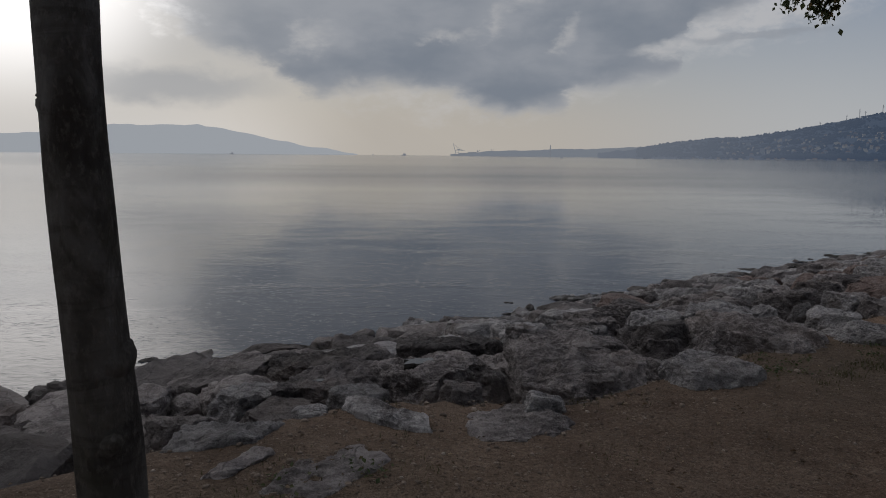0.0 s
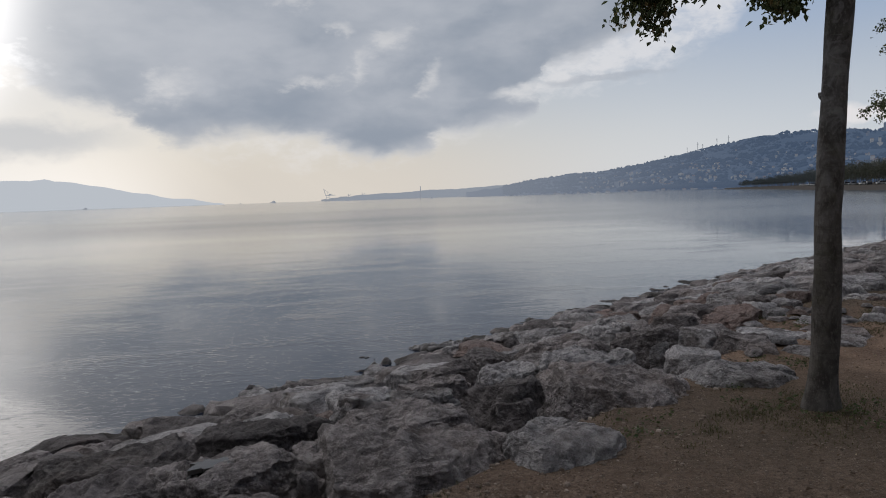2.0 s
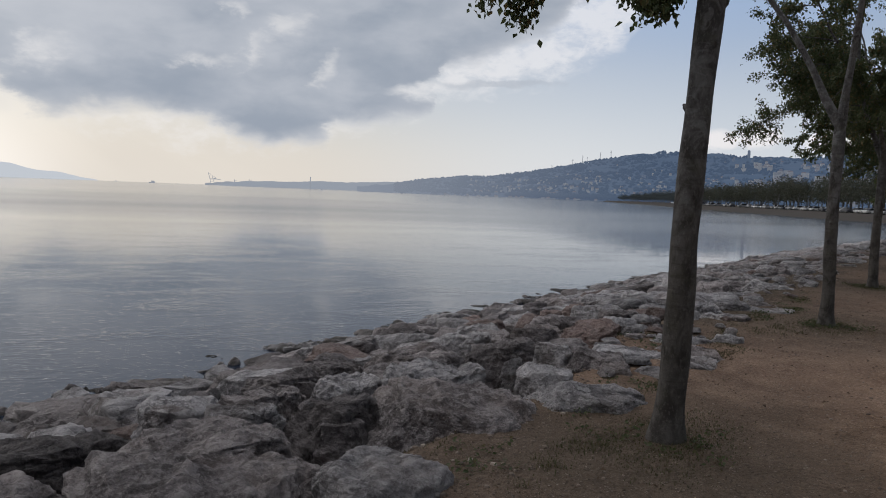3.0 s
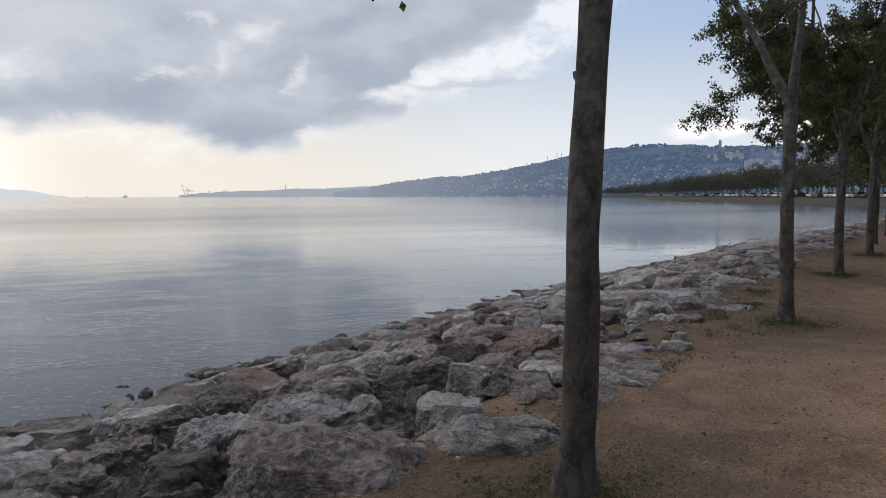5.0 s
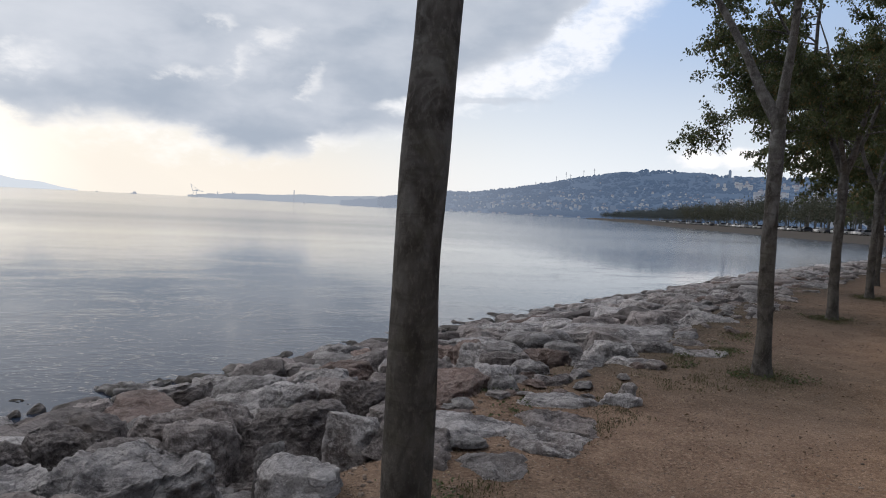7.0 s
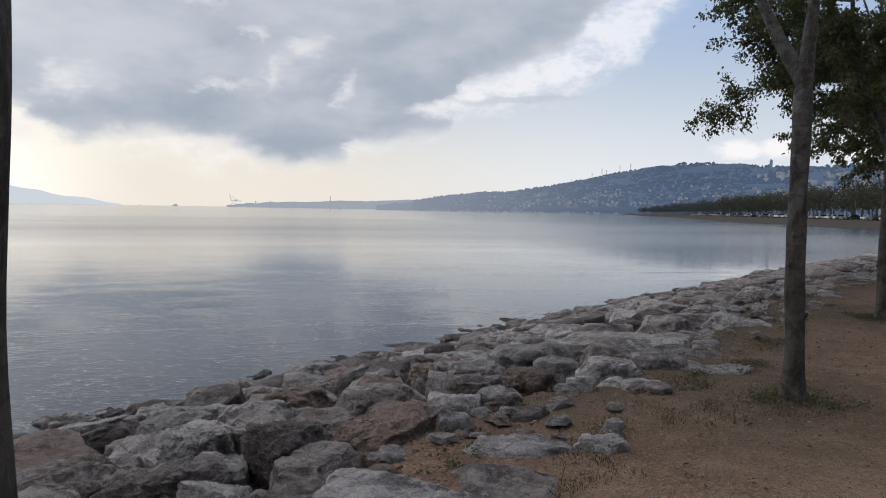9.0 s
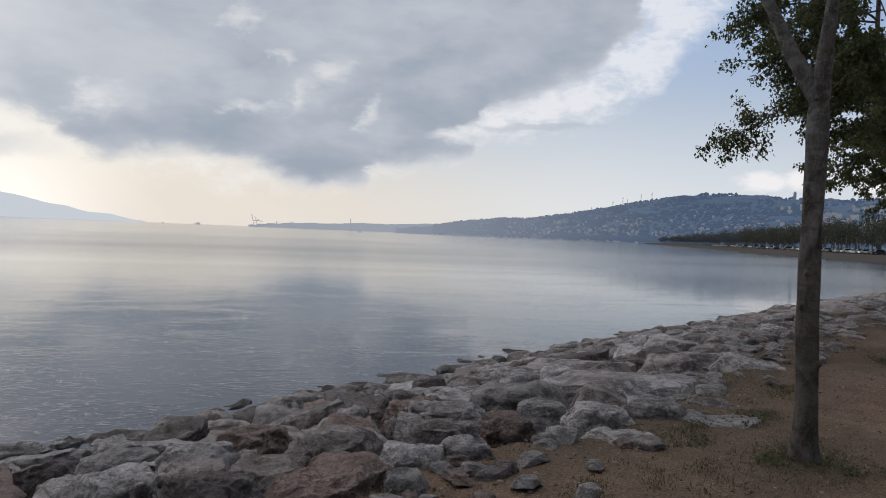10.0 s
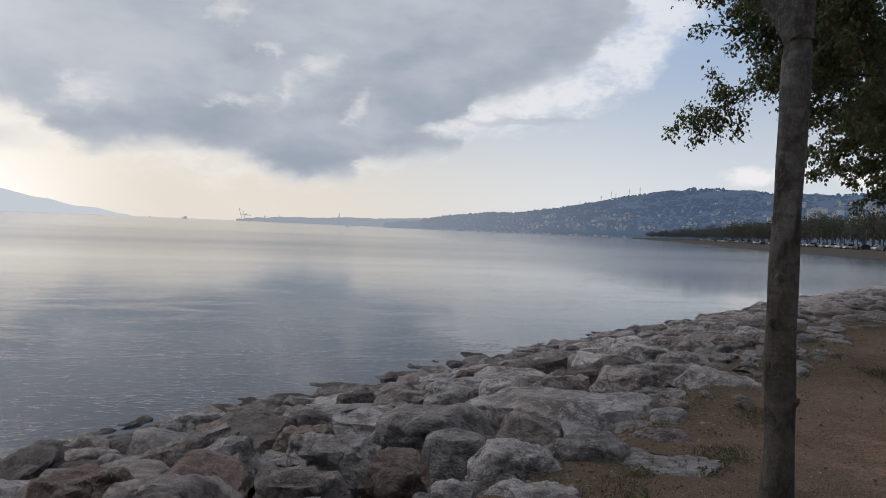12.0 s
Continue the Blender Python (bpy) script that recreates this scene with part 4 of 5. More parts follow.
def tree(seed, fork, limbs, height, spread, leaves, lean=(0.0, 0.0), trunk_r=0.09, bare=1.0, leaf_size=0.085, low=(), knots=4, sag=1.0, twiggy=True, knobs=()):
    """A street tree at the origin: bare trunk up to the fork, limbs, branches, twigs and leaves.
    limbs: turn and tilt from upright; low: drooping boughs below the rest, as turn, height, length, fall."""
    r = random.Random(seed)
    ob = thing("tree", "broad-leaved tree with a bare grey-brown trunk beside the path", "tree", "row of trees along the shore")

    def axis(s):
        k = min(max(s, 0), 1)
        return Vector((lean[0] * s + 0.02 * math.sin(s * 1.9 + seed) * k, lean[1] * s + 0.02 * math.cos(s * 1.6 + seed) * k, s))

    path = [axis(s) for s in np.linspace(-0.12, fork, 40)]
    radii = [trunk_r * (1.14 - 0.16 * p.z / fork + 0.62 * math.exp(-max(p.z, 0) / 0.12) + 0.10 * math.exp(-((p.z - fork + 0.2) / 0.22) ** 2) - 0.25 * math.exp(-((p.z - fork) / 0.10) ** 2)) * (1 + 0.012 * math.sin(p.z * 7 + seed)) for p in path]
    v, f = [], []
    tube(path, radii, 24, v, f, 0.11, seed)
    for _ in range(knots):  # knots and stubs
        z, a = r.uniform(0.7, fork - 0.15), r.uniform(0, 6.283)
        c = axis(z) + Vector((math.cos(a), math.sin(a), 0)) * trunk_r * 0.9
        tube([c, c + Vector((math.cos(a), math.sin(a), 0.5)) * 0.022, c + Vector((math.cos(a), math.sin(a), 0.7)) * 0.034], [0.034, 0.02, 0.008], 8, v, f)
    for z, a, size in knobs:
        c, out = axis(z), Vector((math.cos(a), math.sin(a), -0.25))
        tube([c + out * trunk_r * k + Vector((0, 0, 0)) for k in (0.5, 0.95, 1.12, 1.22)], [size * 1.5, size * 1.25, size * 0.9, size * 0.3], 12, v, f, 0.2, seed)
    mesh_object("trunk", v, f, BARK, ob)
    top = axis(fork) - Vector((0, 0, 0.05))
    twigs, mains = [], []

    def branch(v, f, at, way, blen, fall, thick, count, start=0.22):
        bp = bough(r, at, way, blen, fall, 8)
        tube(bp, [thick * (1 - 0.105 * q) for q in range(len(bp))], 6, v, f)
        for _ in range(count):
            q = r.uniform(start, 1.0)
            kk = min(int(q * 8), 7)
            at2 = bp[kk].lerp(bp[kk + 1], q * 8 - kk)
            w2 = (bp[kk + 1] - bp[kk]).normalized() * 0.8 + Vector((r.uniform(-1, 1), r.uniform(-1, 1), r.uniform(-0.7, 0.5)))
            tp = bough(r, at2, w2, r.uniform(0.3, 0.8) * (0.55 if blen < 0.8 or start > 0.5 else 1.0), r.uniform(-0.9, 0.8), 4)
            if twiggy:
                tube(tp, [0.008, 0.006, 0.005, 0.004, 0.002], 4, v, f)
            twigs.append(tp)

    for i, (turn, tilt) in enumerate(limbs):
        v, f = [], []
        way = polar(turn, 90 - tilt)
        length = (height - fork) / max(way.z, 0.5) * r.uniform(0.92, 1.05)
        main = bough(r, top, way, length, 0.3 if tilt > 12 else 0.0, 12)
        mains.append((turn, main))
        r0 = trunk_r * (0.66, 0.62, 0.55, 0.5)[min(i, 3)]
        tube(main, [r0 * (1.08 - 0.075 * q) + (trunk_r * 0.34 if q == 0 else trunk_r * 0.1 if q == 1 else 0.0) for q in range(len(main))], 12, v, f, 0.12, seed + i)
        first = bare / length
        for b in range(10):
            s = min(first + (1 - first) * (b + r.uniform(0, 0.9)) / 10.0, 0.97)
            k_ = int(s * 12)
            at = main[k_].lerp(main[min(k_ + 1, 12)], s * 12 - k_)
            way = polar(turn + r.uniform(-115, 115), r.uniform(-4, 34) + (1 - sag) * 20)
            branch(v, f, at, way, spread * (1.0 - 0.42 * s) * r.uniform(0.6, 1.0), r.uniform(-0.75, -0.1) * sag, r0 * 0.36, 10)
        mesh_object("limb", v, f, BARK, ob)
    for turn, z, blen, fall, *bare_to in low:
        v, f = [], []
        root = axis(min(z, fork))
        if z > fork:  # spring from the limb that leans the same way
            near_limb = min(mains, key=lambda q: abs((q[0] - turn + 180) % 360 - 180))[1]
            k_ = min(range(len(near_limb)), key=lambda q: abs(near_limb[q].z - z))
            root = near_limb[k_]
            blen = max(0.35, blen - math.hypot(root.x, root.y) * 0.9)
        branch(v, f, root, polar(turn, 18), blen, fall, trunk_r * 0.22, 17 if blen > 0.8 else 6, *bare_to)
        mesh_object("bough", v, f, BARK, ob)
    lv, lf = [], []
    per = leaves / len(twigs)
    for tp in twigs:
        if r.random() < 0.05:
            continue
        for _ in range(int(per * r.uniform(0.5, 1.5))):
            q = 4.0 * r.uniform(0.05, 1.0) ** 0.6
            kk = min(int(q), 3)
            at = tp[kk].lerp(tp[kk + 1], q - kk) + Vector((r.gauss(0, 0.052), r.gauss(0, 0.052), r.gauss(-0.015, 0.052)))
            leaf(r, at, leaf_size * r.uniform(0.6, 1.3), lv, lf)
    mesh_object("crown", lv, lf, LEAF, ob, "dark green leaves, some turning brown", smooth=False)
    return ob


def stand(ob, x, y, turn=0.0):
    ob.matrix_world = pose(x, y, ground_z(x, y) - 0.02, 0, 0, turn)


tree_one = tree(1, 2.9, ((20, 25), (200, 30), (110, 35), (290, 35)), 6.6, 2.9, 27000, (-0.015, 0.0), 0.064, 1.0, 0.06, sag=0.5, knobs=((1.16, 0.1, 0.04),))
stand(tree_one, -0.755, 1.57)
tree_two = tree(2, 3.05, ((150, 32), (330, 24), (60, 34), (240, 36)), 6.6, 2.6, 44000, (0.010, -0.048), 0.08, 2.1, 0.047, low=((152, 3.4, 1.2, -0.85, 0.74), (148, 3.45, 1.1, -0.85, 0.74), (157, 3.5, 1.3, -0.95, 0.74), (125, 2.95, 0.42, -0.4), (160, 3.0, 0.45, -0.3), (330, 2.95, 0.5, -0.3)), sag=0.1)
stand(tree_two, 3.96, 5.355)
tree_three = tree(3, 2.7, ((128, 21), (318, 5)), 7.4, 2.6, 56000, (-0.012, 0.0), 0.071, 2.8, 0.042, sag=0.05)
stand(tree_three, 8.97, 8.74)
tree_four = tree(4, 2.6, ((140, 19), (300, 20), (20, 30), (210, 34)), 6.9, 1.75, 80000, (0.0, 0.0), 0.076, 0.6, 0.05, low=((124, 3.7, 2.35, -0.7), (132, 4.2, 2.1, -0.4), (118, 4.7, 2.0, -0.35), (100, 3.9, 2.1, -0.6), (150, 3.9, 2.1, -0.45), (40, 3.8, 2.2, -0.55), (200, 3.8, 2.0, -0.45), (300, 3.8, 2.3, -0.5), (340, 3.8, 2.2, -0.6), (250, 3.8, 2.2, -0.6), (300, 4.5, 2.0, -0.3), (330, 4.8, 2.1, -0.3), (270, 4.5, 2.0, -0.3), (20, 4.6, 2.0, -0.3), (350, 5.0, 2.0, -0.3)))
stand(tree_four, 13.9, 12.2)
tree_five = tree(5, 2.6, ((160, 26), (330, 30), (60, 24), (250, 34)), 6.8, 2.9, 42000, (0.0, 0.0), 0.076, 0.5, 0.08, low=((120, 3.6, 2.4, -0.65), (300, 3.6, 2.6, -0.6), (30, 3.6, 2.3, -0.65), (210, 3.6, 2.4, -0.6), (120, 4.6, 2.3, -0.3), (180, 4.8, 2.3, -0.3), (80, 4.5, 2.3, -0.3), (240, 4.6, 2.3, -0.3), (300, 4.6, 2.3, -0.3), (0, 4.8, 2.3, -0.3), (140, 5.4, 2.2, -0.2), (230, 5.4, 2.2, -0.2)))
stand(tree_five, 18.5, 15.2)
tree_six = tree(6, 2.5, ((140, 26), (320, 30), (50, 24), (240, 32)), 6.8, 2.9, 9000, (0.0, 0.0), 0.08, 0.4, 0.15, low=((120, 3.2, 2.4, -0.8), (300, 3.2, 2.4, -0.7)), twiggy=False)
rng = random.Random(5)
for i, u in enumerate([28.6, 33.4, 38.0, 42.4, 46.8, 52.0, 57.5, 63.0, 69.5, 76.0, 83.0, 91.0, 99.0, 107.0]):
    x, y = shore_xy(u, 1.72 + rng.uniform(-0.12, 0.12))
    m = pose(x, y, ground_z(x, y) - 0.02, 0, 0, rng.uniform(0, 360))
    if i == 2:
        tree_six.matrix_world = m
    else:
        copy_thing(tree_five if i < 2 else tree_six, m)


def far_tree(seed, h, wide, foliage):
    """A tree hundreds of metres off: a stem and a loose crown of leaf clumps."""
    r = random.Random(seed)
    ob = thing("tree", "distant round-crowned tree in the belt behind the bay", "tree", "tree belt behind the bay")
    v, f = [], []
    tube([Vector((0, 0, -0.3)), Vector((0.1, 0, h * 0.2)), Vector((0, 0.1, h * 0.5))], [0.26, 0.2, 0.15], 7, v, f)
    mesh_object("trunk", v, f, BARK, ob)
    lv, lf = [], []
    lobes = [(Vector((r.uniform(-0.55, 0.55) * wide, r.uniform(-0.55, 0.55) * wide, h * r.uniform(0.4, 0.86))), r.uniform(0.3, 0.55) * wide) for _ in range(12)]
    for _ in range(460):
        c, rad = r.choice(lobes)
        d = Vector((r.gauss(0, 1), r.gauss(0, 1), r.gauss(0, 0.8))).normalized() * rad * r.uniform(0.5, 1.05)
        leaf(r, c + d, r.uniform(0.42, 0.8), lv, lf, 0.2)
    mesh_object("crown", lv, lf, foliage, ob, smooth=False)
    return ob


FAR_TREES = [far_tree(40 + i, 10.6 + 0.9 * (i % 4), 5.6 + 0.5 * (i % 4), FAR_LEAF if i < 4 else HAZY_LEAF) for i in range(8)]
placed = [0, 0]  # near trees, and those at the far end with haze in their leaf colour
for row, (inland_m, gap_m) in enumerate(((15, 6.5), (30, 8.5), (56, 11.0))):
    s = 0.02
    while s < 1.0:
        p, inland = coast_at(s)
        i = min(int(s * (len(COAST) - 1)), len(COAST) - 2)
        run = (Vector(COAST[i + 1]) - Vector(COAST[i])).length * (len(COAST) - 1)
        s += gap_m * rng.uniform(0.85, 1.15) / run
        p = p + inland * (inland_m + rng.uniform(-2.5, 2.5))
        m = pose(p.x, p.y, 0.4, 0, 0, rng.uniform(0, 360)) @ Matrix.Scale((0.95, 1.2, 1.55)[row] * rng.uniform(0.88, 1.1) * float(np.interp(s, (0.7, 1.0), (1.0, 0.7))), 4)
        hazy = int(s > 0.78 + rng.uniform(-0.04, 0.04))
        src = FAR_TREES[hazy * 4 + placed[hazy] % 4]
        if placed[hazy] < 4:
            src.matrix_world = m
        else:
            copy_thing(src, m)
        placed[hazy] += 1



# ---------------------------------------------------------------- far things across the bay
def box(bm, x, y, z, sx, sy, sz, turn=0.0):
    """A box standing on z, centred on x and y."""
    made = bmesh.ops.create_cube(bm, size=1, matrix=pose(x, y, z + sz / 2, 0, 0, turn) @ Matrix.Diagonal((sx, sy, sz, 1)))
    return made["verts"]


def bar(bm, a, b, thick):
    """A square bar from a to b."""
    a, b = Vector(a), Vector(b)
    m = Matrix.Translation((a + b) / 2) @ (b - a).to_track_quat("Z", "Y").to_matrix().to_4x4() @ Matrix.Diagonal((thick, thick, (b - a).length, 1))
    bmesh.ops.create_cube(bm, size=1, matrix=m)


def at_bearing(az, dist, z=0.0, turn=0.0):
    """A pose out there, turned to face the path."""
    return pose(dist * math.sin(radians(az)), dist * math.cos(radians(az)), z, 0, 0, turn - az)


# the low port spit below the crane
bm = bmesh.new()
for k in range(40):
    az = 0.55 + k * 0.115
    d = 3000 + 40 * noise.noise((k * 0.4, 0, 0))
    box(bm, d * math.sin(radians(az)), d * math.cos(radians(az)), -3, 8, 60, 6 + (3 + 5 * abs(noise.noise((k * 0.7, 3, 0)))), -az)
me = bpy.data.meshes.new("port_spit")
bm.to_mesh(me)
bm.free()
me.materials.append(PORT)
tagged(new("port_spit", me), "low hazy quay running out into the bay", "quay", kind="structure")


def quay_crane(m, h):
    ob = thing("harbour_crane", "tall hazy quay crane with a raised boom on the harbour spit", "crane", m=m)
    for x in (-0.16, 0.16):
        for y in (-0.1, 0.1):
            bm = bmesh.new()
            bar(bm, (x * h, y * h, 0), (x * h * 0.8, y * h, h * 0.52), h * 0.035)
            part("leg", bm, PORT, ob)
    bm = bmesh.new()
    bar(bm, (-0.22 * h, 0, h * 0.52), (0.75 * h, 0, h * 0.5), h * 0.055)
    bar(bm, (-0.13 * h, -0.1 * h, h * 0.3), (0.13 * h, -0.1 * h, h * 0.3), h * 0.03)
    part("girder", bm, PORT, ob)
    bm = bmesh.new()
    bar(bm, (-0.2 * h, 0, h * 0.52), (-0.36 * h, 0, h * 1.15), h * 0.05)
    part("boom", bm, PORT, ob, "raised lattice boom")
    bm = bmesh.new()
    bar(bm, (0.05 * h, 0, h * 0.52), (0.0, 0, h * 0.85), h * 0.03)
    bar(bm, (0.0, 0, h * 0.85), (-0.34 * h, 0, h * 1.1), h * 0.018)
    bar(bm, (0.0, 0, h * 0.85), (0.5 * h, 0, h * 0.52), h * 0.018)
    part("stay", bm, PORT, ob)
    bm = bmesh.new()
    box(bm, 0.22 * h, 0, h * 0.53, h * 0.2, h * 0.14, h * 0.1)
    part("machine_house", bm, PORT, ob)
    return ob


quay_crane(at_bearing(0.98, 2960, 1.0), 42)
for az, h in ((2.6, 14), (3.7, 16), (4.3, 12)):
    bm = bmesh.new()
    bar(bm, (0, 0, 0), (0, 0, h * 1.6), 2.6)
    bar(bm, (0, 0, h), (h * 0.7, 0, h * 1.5), 1.6)
    ob = thing("dock_crane", "small hazy dock crane on the harbour spit", "crane", "dock cranes", at_bearing(az, 2950, 1.0))
    part("jib", bm, PORT, ob)
for az, w, h in ((1.7, 60, 8), (2.2, 40, 11), (3.2, 52, 8), (5.0, 60, 9)):
    ob = thing("shed", "long hazy grey warehouse on the harbour spit", "warehouse", "harbour sheds", at_bearing(az, 2960, 1.0))
    bm = bmesh.new()
    box(bm, 0, 0, 0, w, 24, h)
    part("wall", bm, PORT, ob)
    bm = bmesh.new()
    bmesh.ops.create_cone(bm, cap_ends=True, segments=4, radius1=w * 0.72, radius2=w * 0.5, depth=h * 0.3, matrix=Matrix.Translation((0, 0, h * 1.15)) @ Matrix.Diagonal((1, 0.5, 1, 1)) @ pose(0, 0, 0, 0, 0, 45))
    part("roof", bm, PORT, ob)
for az, d, h in ((8.35, 2500, 40),):
    bm = bmesh.new()
    bmesh.ops.create_cone(bm, segments=12, radius1=2.2, radius2=1.3, depth=h, cap_ends=True, matrix=Matrix.Translation((0, 0, h / 2)))
    ob = thing("chimney", "slim hazy factory chimney on the far shore", "chimney", m=at_bearing(az, d, 0))
    part("stack", bm, PORT, ob)


def ship(m, length, name, label):
    ob = thing(name, label, "ship", m=m)
    bm = bmesh.new()
    vs_ = box(bm, 0, 0, -1, length, length * 0.18, length * 0.2)
    for q in vs_:
        if q.co.z < 0:
            q.co.x *= 0.85
    part("hull", bm, PORT, ob, "dark hull")
    bm = bmesh.new()
    box(bm, length * 0.12, 0, length * 0.12, length * 0.5, length * 0.14, length * 0.24)
    part("superstructure", bm, PORT, ob)
    bm = bmesh.new()
    bar(bm, (length * 0.1, 0, length * 0.3), (length * 0.1, 0, length * 0.5), length * 0.03)
    part("mast", bm, PORT, ob)
    return ob


ship(at_bearing(-3.25, 2700, WATER_Z), 21, "cargo_ship", "small dark cargo ship far out on the water")
ship(at_bearing(-5.7, 2900, WATER_Z), 9, "fishing_boat", "tiny dark fishing boat far out on the water")
ship(at_bearing(9.2, 900, WATER_Z), 6, "motor_boat", "tiny dark motor boat on the water")
ship(at_bearing(-16.5, 2700, WATER_Z), 15, "ferry", "small dark ferry below the hazy mountain")

# masts and a tower along the crest of the hill
for az, h in ((29.0, 22), (29.75, 30), (30.1, 22), (31.1, 30), (31.9, 30), (27.4, 16), (57.6, 34)):
    bm = bmesh.new()
    bar(bm, (0, 0, 0), (0, 0, h), 1.4)
    bar(bm, (-2.5, 0, h * 0.8), (2.5, 0, h * 0.8), 0.9)
    ob = thing("radio_mast", "thin radio mast on the wooded crest", "mast", "masts on the hill", at_bearing(az, 2290, math.tan(radians(ridge(az, HILL_LINE))) * 2290 - 4))
    part("pole", bm, PORT, ob)
ob = thing("tower_block", "grey tower block on the crest of the hill", "tower", m=at_bearing(41.8, 2280, math.tan(radians(3.5)) * 2280 - 6))
bm = bmesh.new()
box(bm, 0, 0, 0, 8, 8, 24)
part("shaft", bm, HOUSE, ob)
bm = bmesh.new()
box(bm, 0, 0, 24, 5, 5, 3)
part("cap", bm, HOUSE, ob)


# houses of the town on the slope
def hill_point(az, s, table, near, far):
    r = near + (far - near) * s
    return r * math.sin(radians(az)), r * math.cos(radians(az)), math.tan(radians(ridge(az, table))) * far * s ** 0.8 * (r / far) + EYE * s


rng = random.Random(21)
wall_v, wall_f, roof_v, roof_f = [], [], [], []


def house(x, y, z, w, d, h, turn, pitched):
    c, s = math.cos(turn), math.sin(turn)

    def corner(px, py, pz):
        return (x + px * c - py * s, y + px * s + py * c, z + pz)

    b = len(wall_v)
    for pz in (-6, h):
        for px, py in ((-w, -d), (w, -d), (w, d), (-w, d)):
            wall_v.append(corner(px / 2, py / 2, pz))
    wall_f.extend([(b, b + 1, b + 5, b + 4), (b + 1, b + 2, b + 6, b + 5), (b + 2, b + 3, b + 7, b + 6), (b + 3, b, b + 4, b + 7), (b + 4, b + 5, b + 6, b + 7)])
    if pitched:
        b = len(roof_v)
        for px, py, pz in ((-w * 0.55, -d * 0.55, h), (w * 0.55, -d * 0.55, h), (w * 0.55, d * 0.55, h), (-w * 0.55, d * 0.55, h), (-w * 0.3, 0, h + d * 0.3), (w * 0.3, 0, h + d * 0.3)):
            roof_v.append(corner(px, py, pz))
        roof_f.extend([(b, b + 1, b + 5, b + 4), (b + 1, b + 2, b + 5), (b + 2, b + 3, b + 4, b + 5), (b + 3, b, b + 4)])


for _ in range(330):
    az = rng.choice((rng.uniform(22, 66), rng.uniform(42, 66)))
    s = rng.uniform(0.03, 0.95) if az > 40 else min(abs(rng.gauss(0.0, 0.3)) + 0.03, 0.95)
    if noise.noise((az * 0.35, s * 5, 4)) < -0.12 or (az < 40 and s > 0.5 and rng.random() < 0.5):
        continue
    x, y, z = hill_point(az, s, HILL_LINE, 1250, 2300)
    big = rng.random() < (0.22 if az > 42 else 0.06)
    house(x, y, z + 2, rng.uniform(4, 7) * (1.5 if big else 1), rng.uniform(4, 7), rng.uniform(6, 10) if big else rng.uniform(2.5, 4.5), radians(-az + rng.uniform(-30, 30)), not big)
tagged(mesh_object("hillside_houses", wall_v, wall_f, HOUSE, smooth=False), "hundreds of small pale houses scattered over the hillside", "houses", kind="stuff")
wall_v, wall_f = [], []
for _ in range(420):  # brighter houses strewn over the lower slope
    az, s = rng.uniform(21, 44), min(abs(rng.gauss(0.0, 0.3)) + 0.07, 0.9)
    if noise.noise((az * 0.6, s * 6, 24)) < -0.05:
        continue
    x, y, z = hill_point(az, s, HILL_LINE, 1250, 2300)
    house(x, y, z + 1, rng.uniform(2.5, 6.0), rng.uniform(3, 6), rng.uniform(1.8, 4.5), radians(-az + rng.uniform(-30, 30)), rng.random() < 0.4)
for _ in range(26):  # sheds and boats along the far waterfront
    az = rng.uniform(19, 31)
    d = 1246
    house(d * math.sin(radians(az)), d * math.cos(radians(az)), -1, rng.uniform(3, 8), 5, rng.uniform(0.8, 2.0), radians(-az), rng.random() < 0.4)
for _ in range(520):  # the denser town on the near flank
    az, s = rng.uniform(41, 68), rng.uniform(0.03, 0.8)
    if noise.noise((az * 0.4, s * 5, 14)) < -0.1:
        continue
    x, y, z = hill_point(az, s, HILL_LINE, 1250, 2300)
    house(x, y, z + 2, rng.uniform(6, 13), rng.uniform(6, 9), rng.uniform(4, 11), radians(-az + rng.uniform(-30, 30)), rng.random() < 0.5)
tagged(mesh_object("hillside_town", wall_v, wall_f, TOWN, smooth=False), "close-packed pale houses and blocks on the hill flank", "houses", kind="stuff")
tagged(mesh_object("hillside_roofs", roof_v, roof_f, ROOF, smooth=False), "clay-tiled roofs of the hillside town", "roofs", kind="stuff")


# trees that cover the slope, a rough coat of dark clumps
verts, faces = [], []
for k in range(8200):
    az, s = rng.uniform(15, 70), rng.random() ** 0.8
    if k >= 7000:  # a thick belt along the foot of the hill
        az, s = rng.uniform(24, 46), rng.uniform(0.0, 0.035)
    elif noise.noise((az * 0.5, s * 7, 9)) < -0.25:
        continue
    s = max(s, 0.01)
    x, y, z = hill_point(az, s, HILL_LINE, 1250, 2300)
    r, h, base = rng.uniform(3, 8), rng.uniform(2.5, 6), len(verts)
    z += 1.5
    turn = rng.uniform(0, 1.57)
    for k in range(5):
        a = turn + k * 1.2566
        verts.append((x + r * math.cos(a) * rng.uniform(0.7, 1.2), y + r * math.sin(a) * rng.uniform(0.7, 1.2), z + rng.uniform(-1, 1)))
    verts.append((x + rng.uniform(-1, 1), y + rng.uniform(-1, 1), z + h))
    verts.append((x, y, z - h))
    for k in range(5):
        faces += [(base + k, base + (k + 1) % 5, base + 5), (base + (k + 1) % 5, base + k, base + 6)]
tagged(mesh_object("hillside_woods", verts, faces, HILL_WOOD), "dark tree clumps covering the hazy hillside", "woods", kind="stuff")


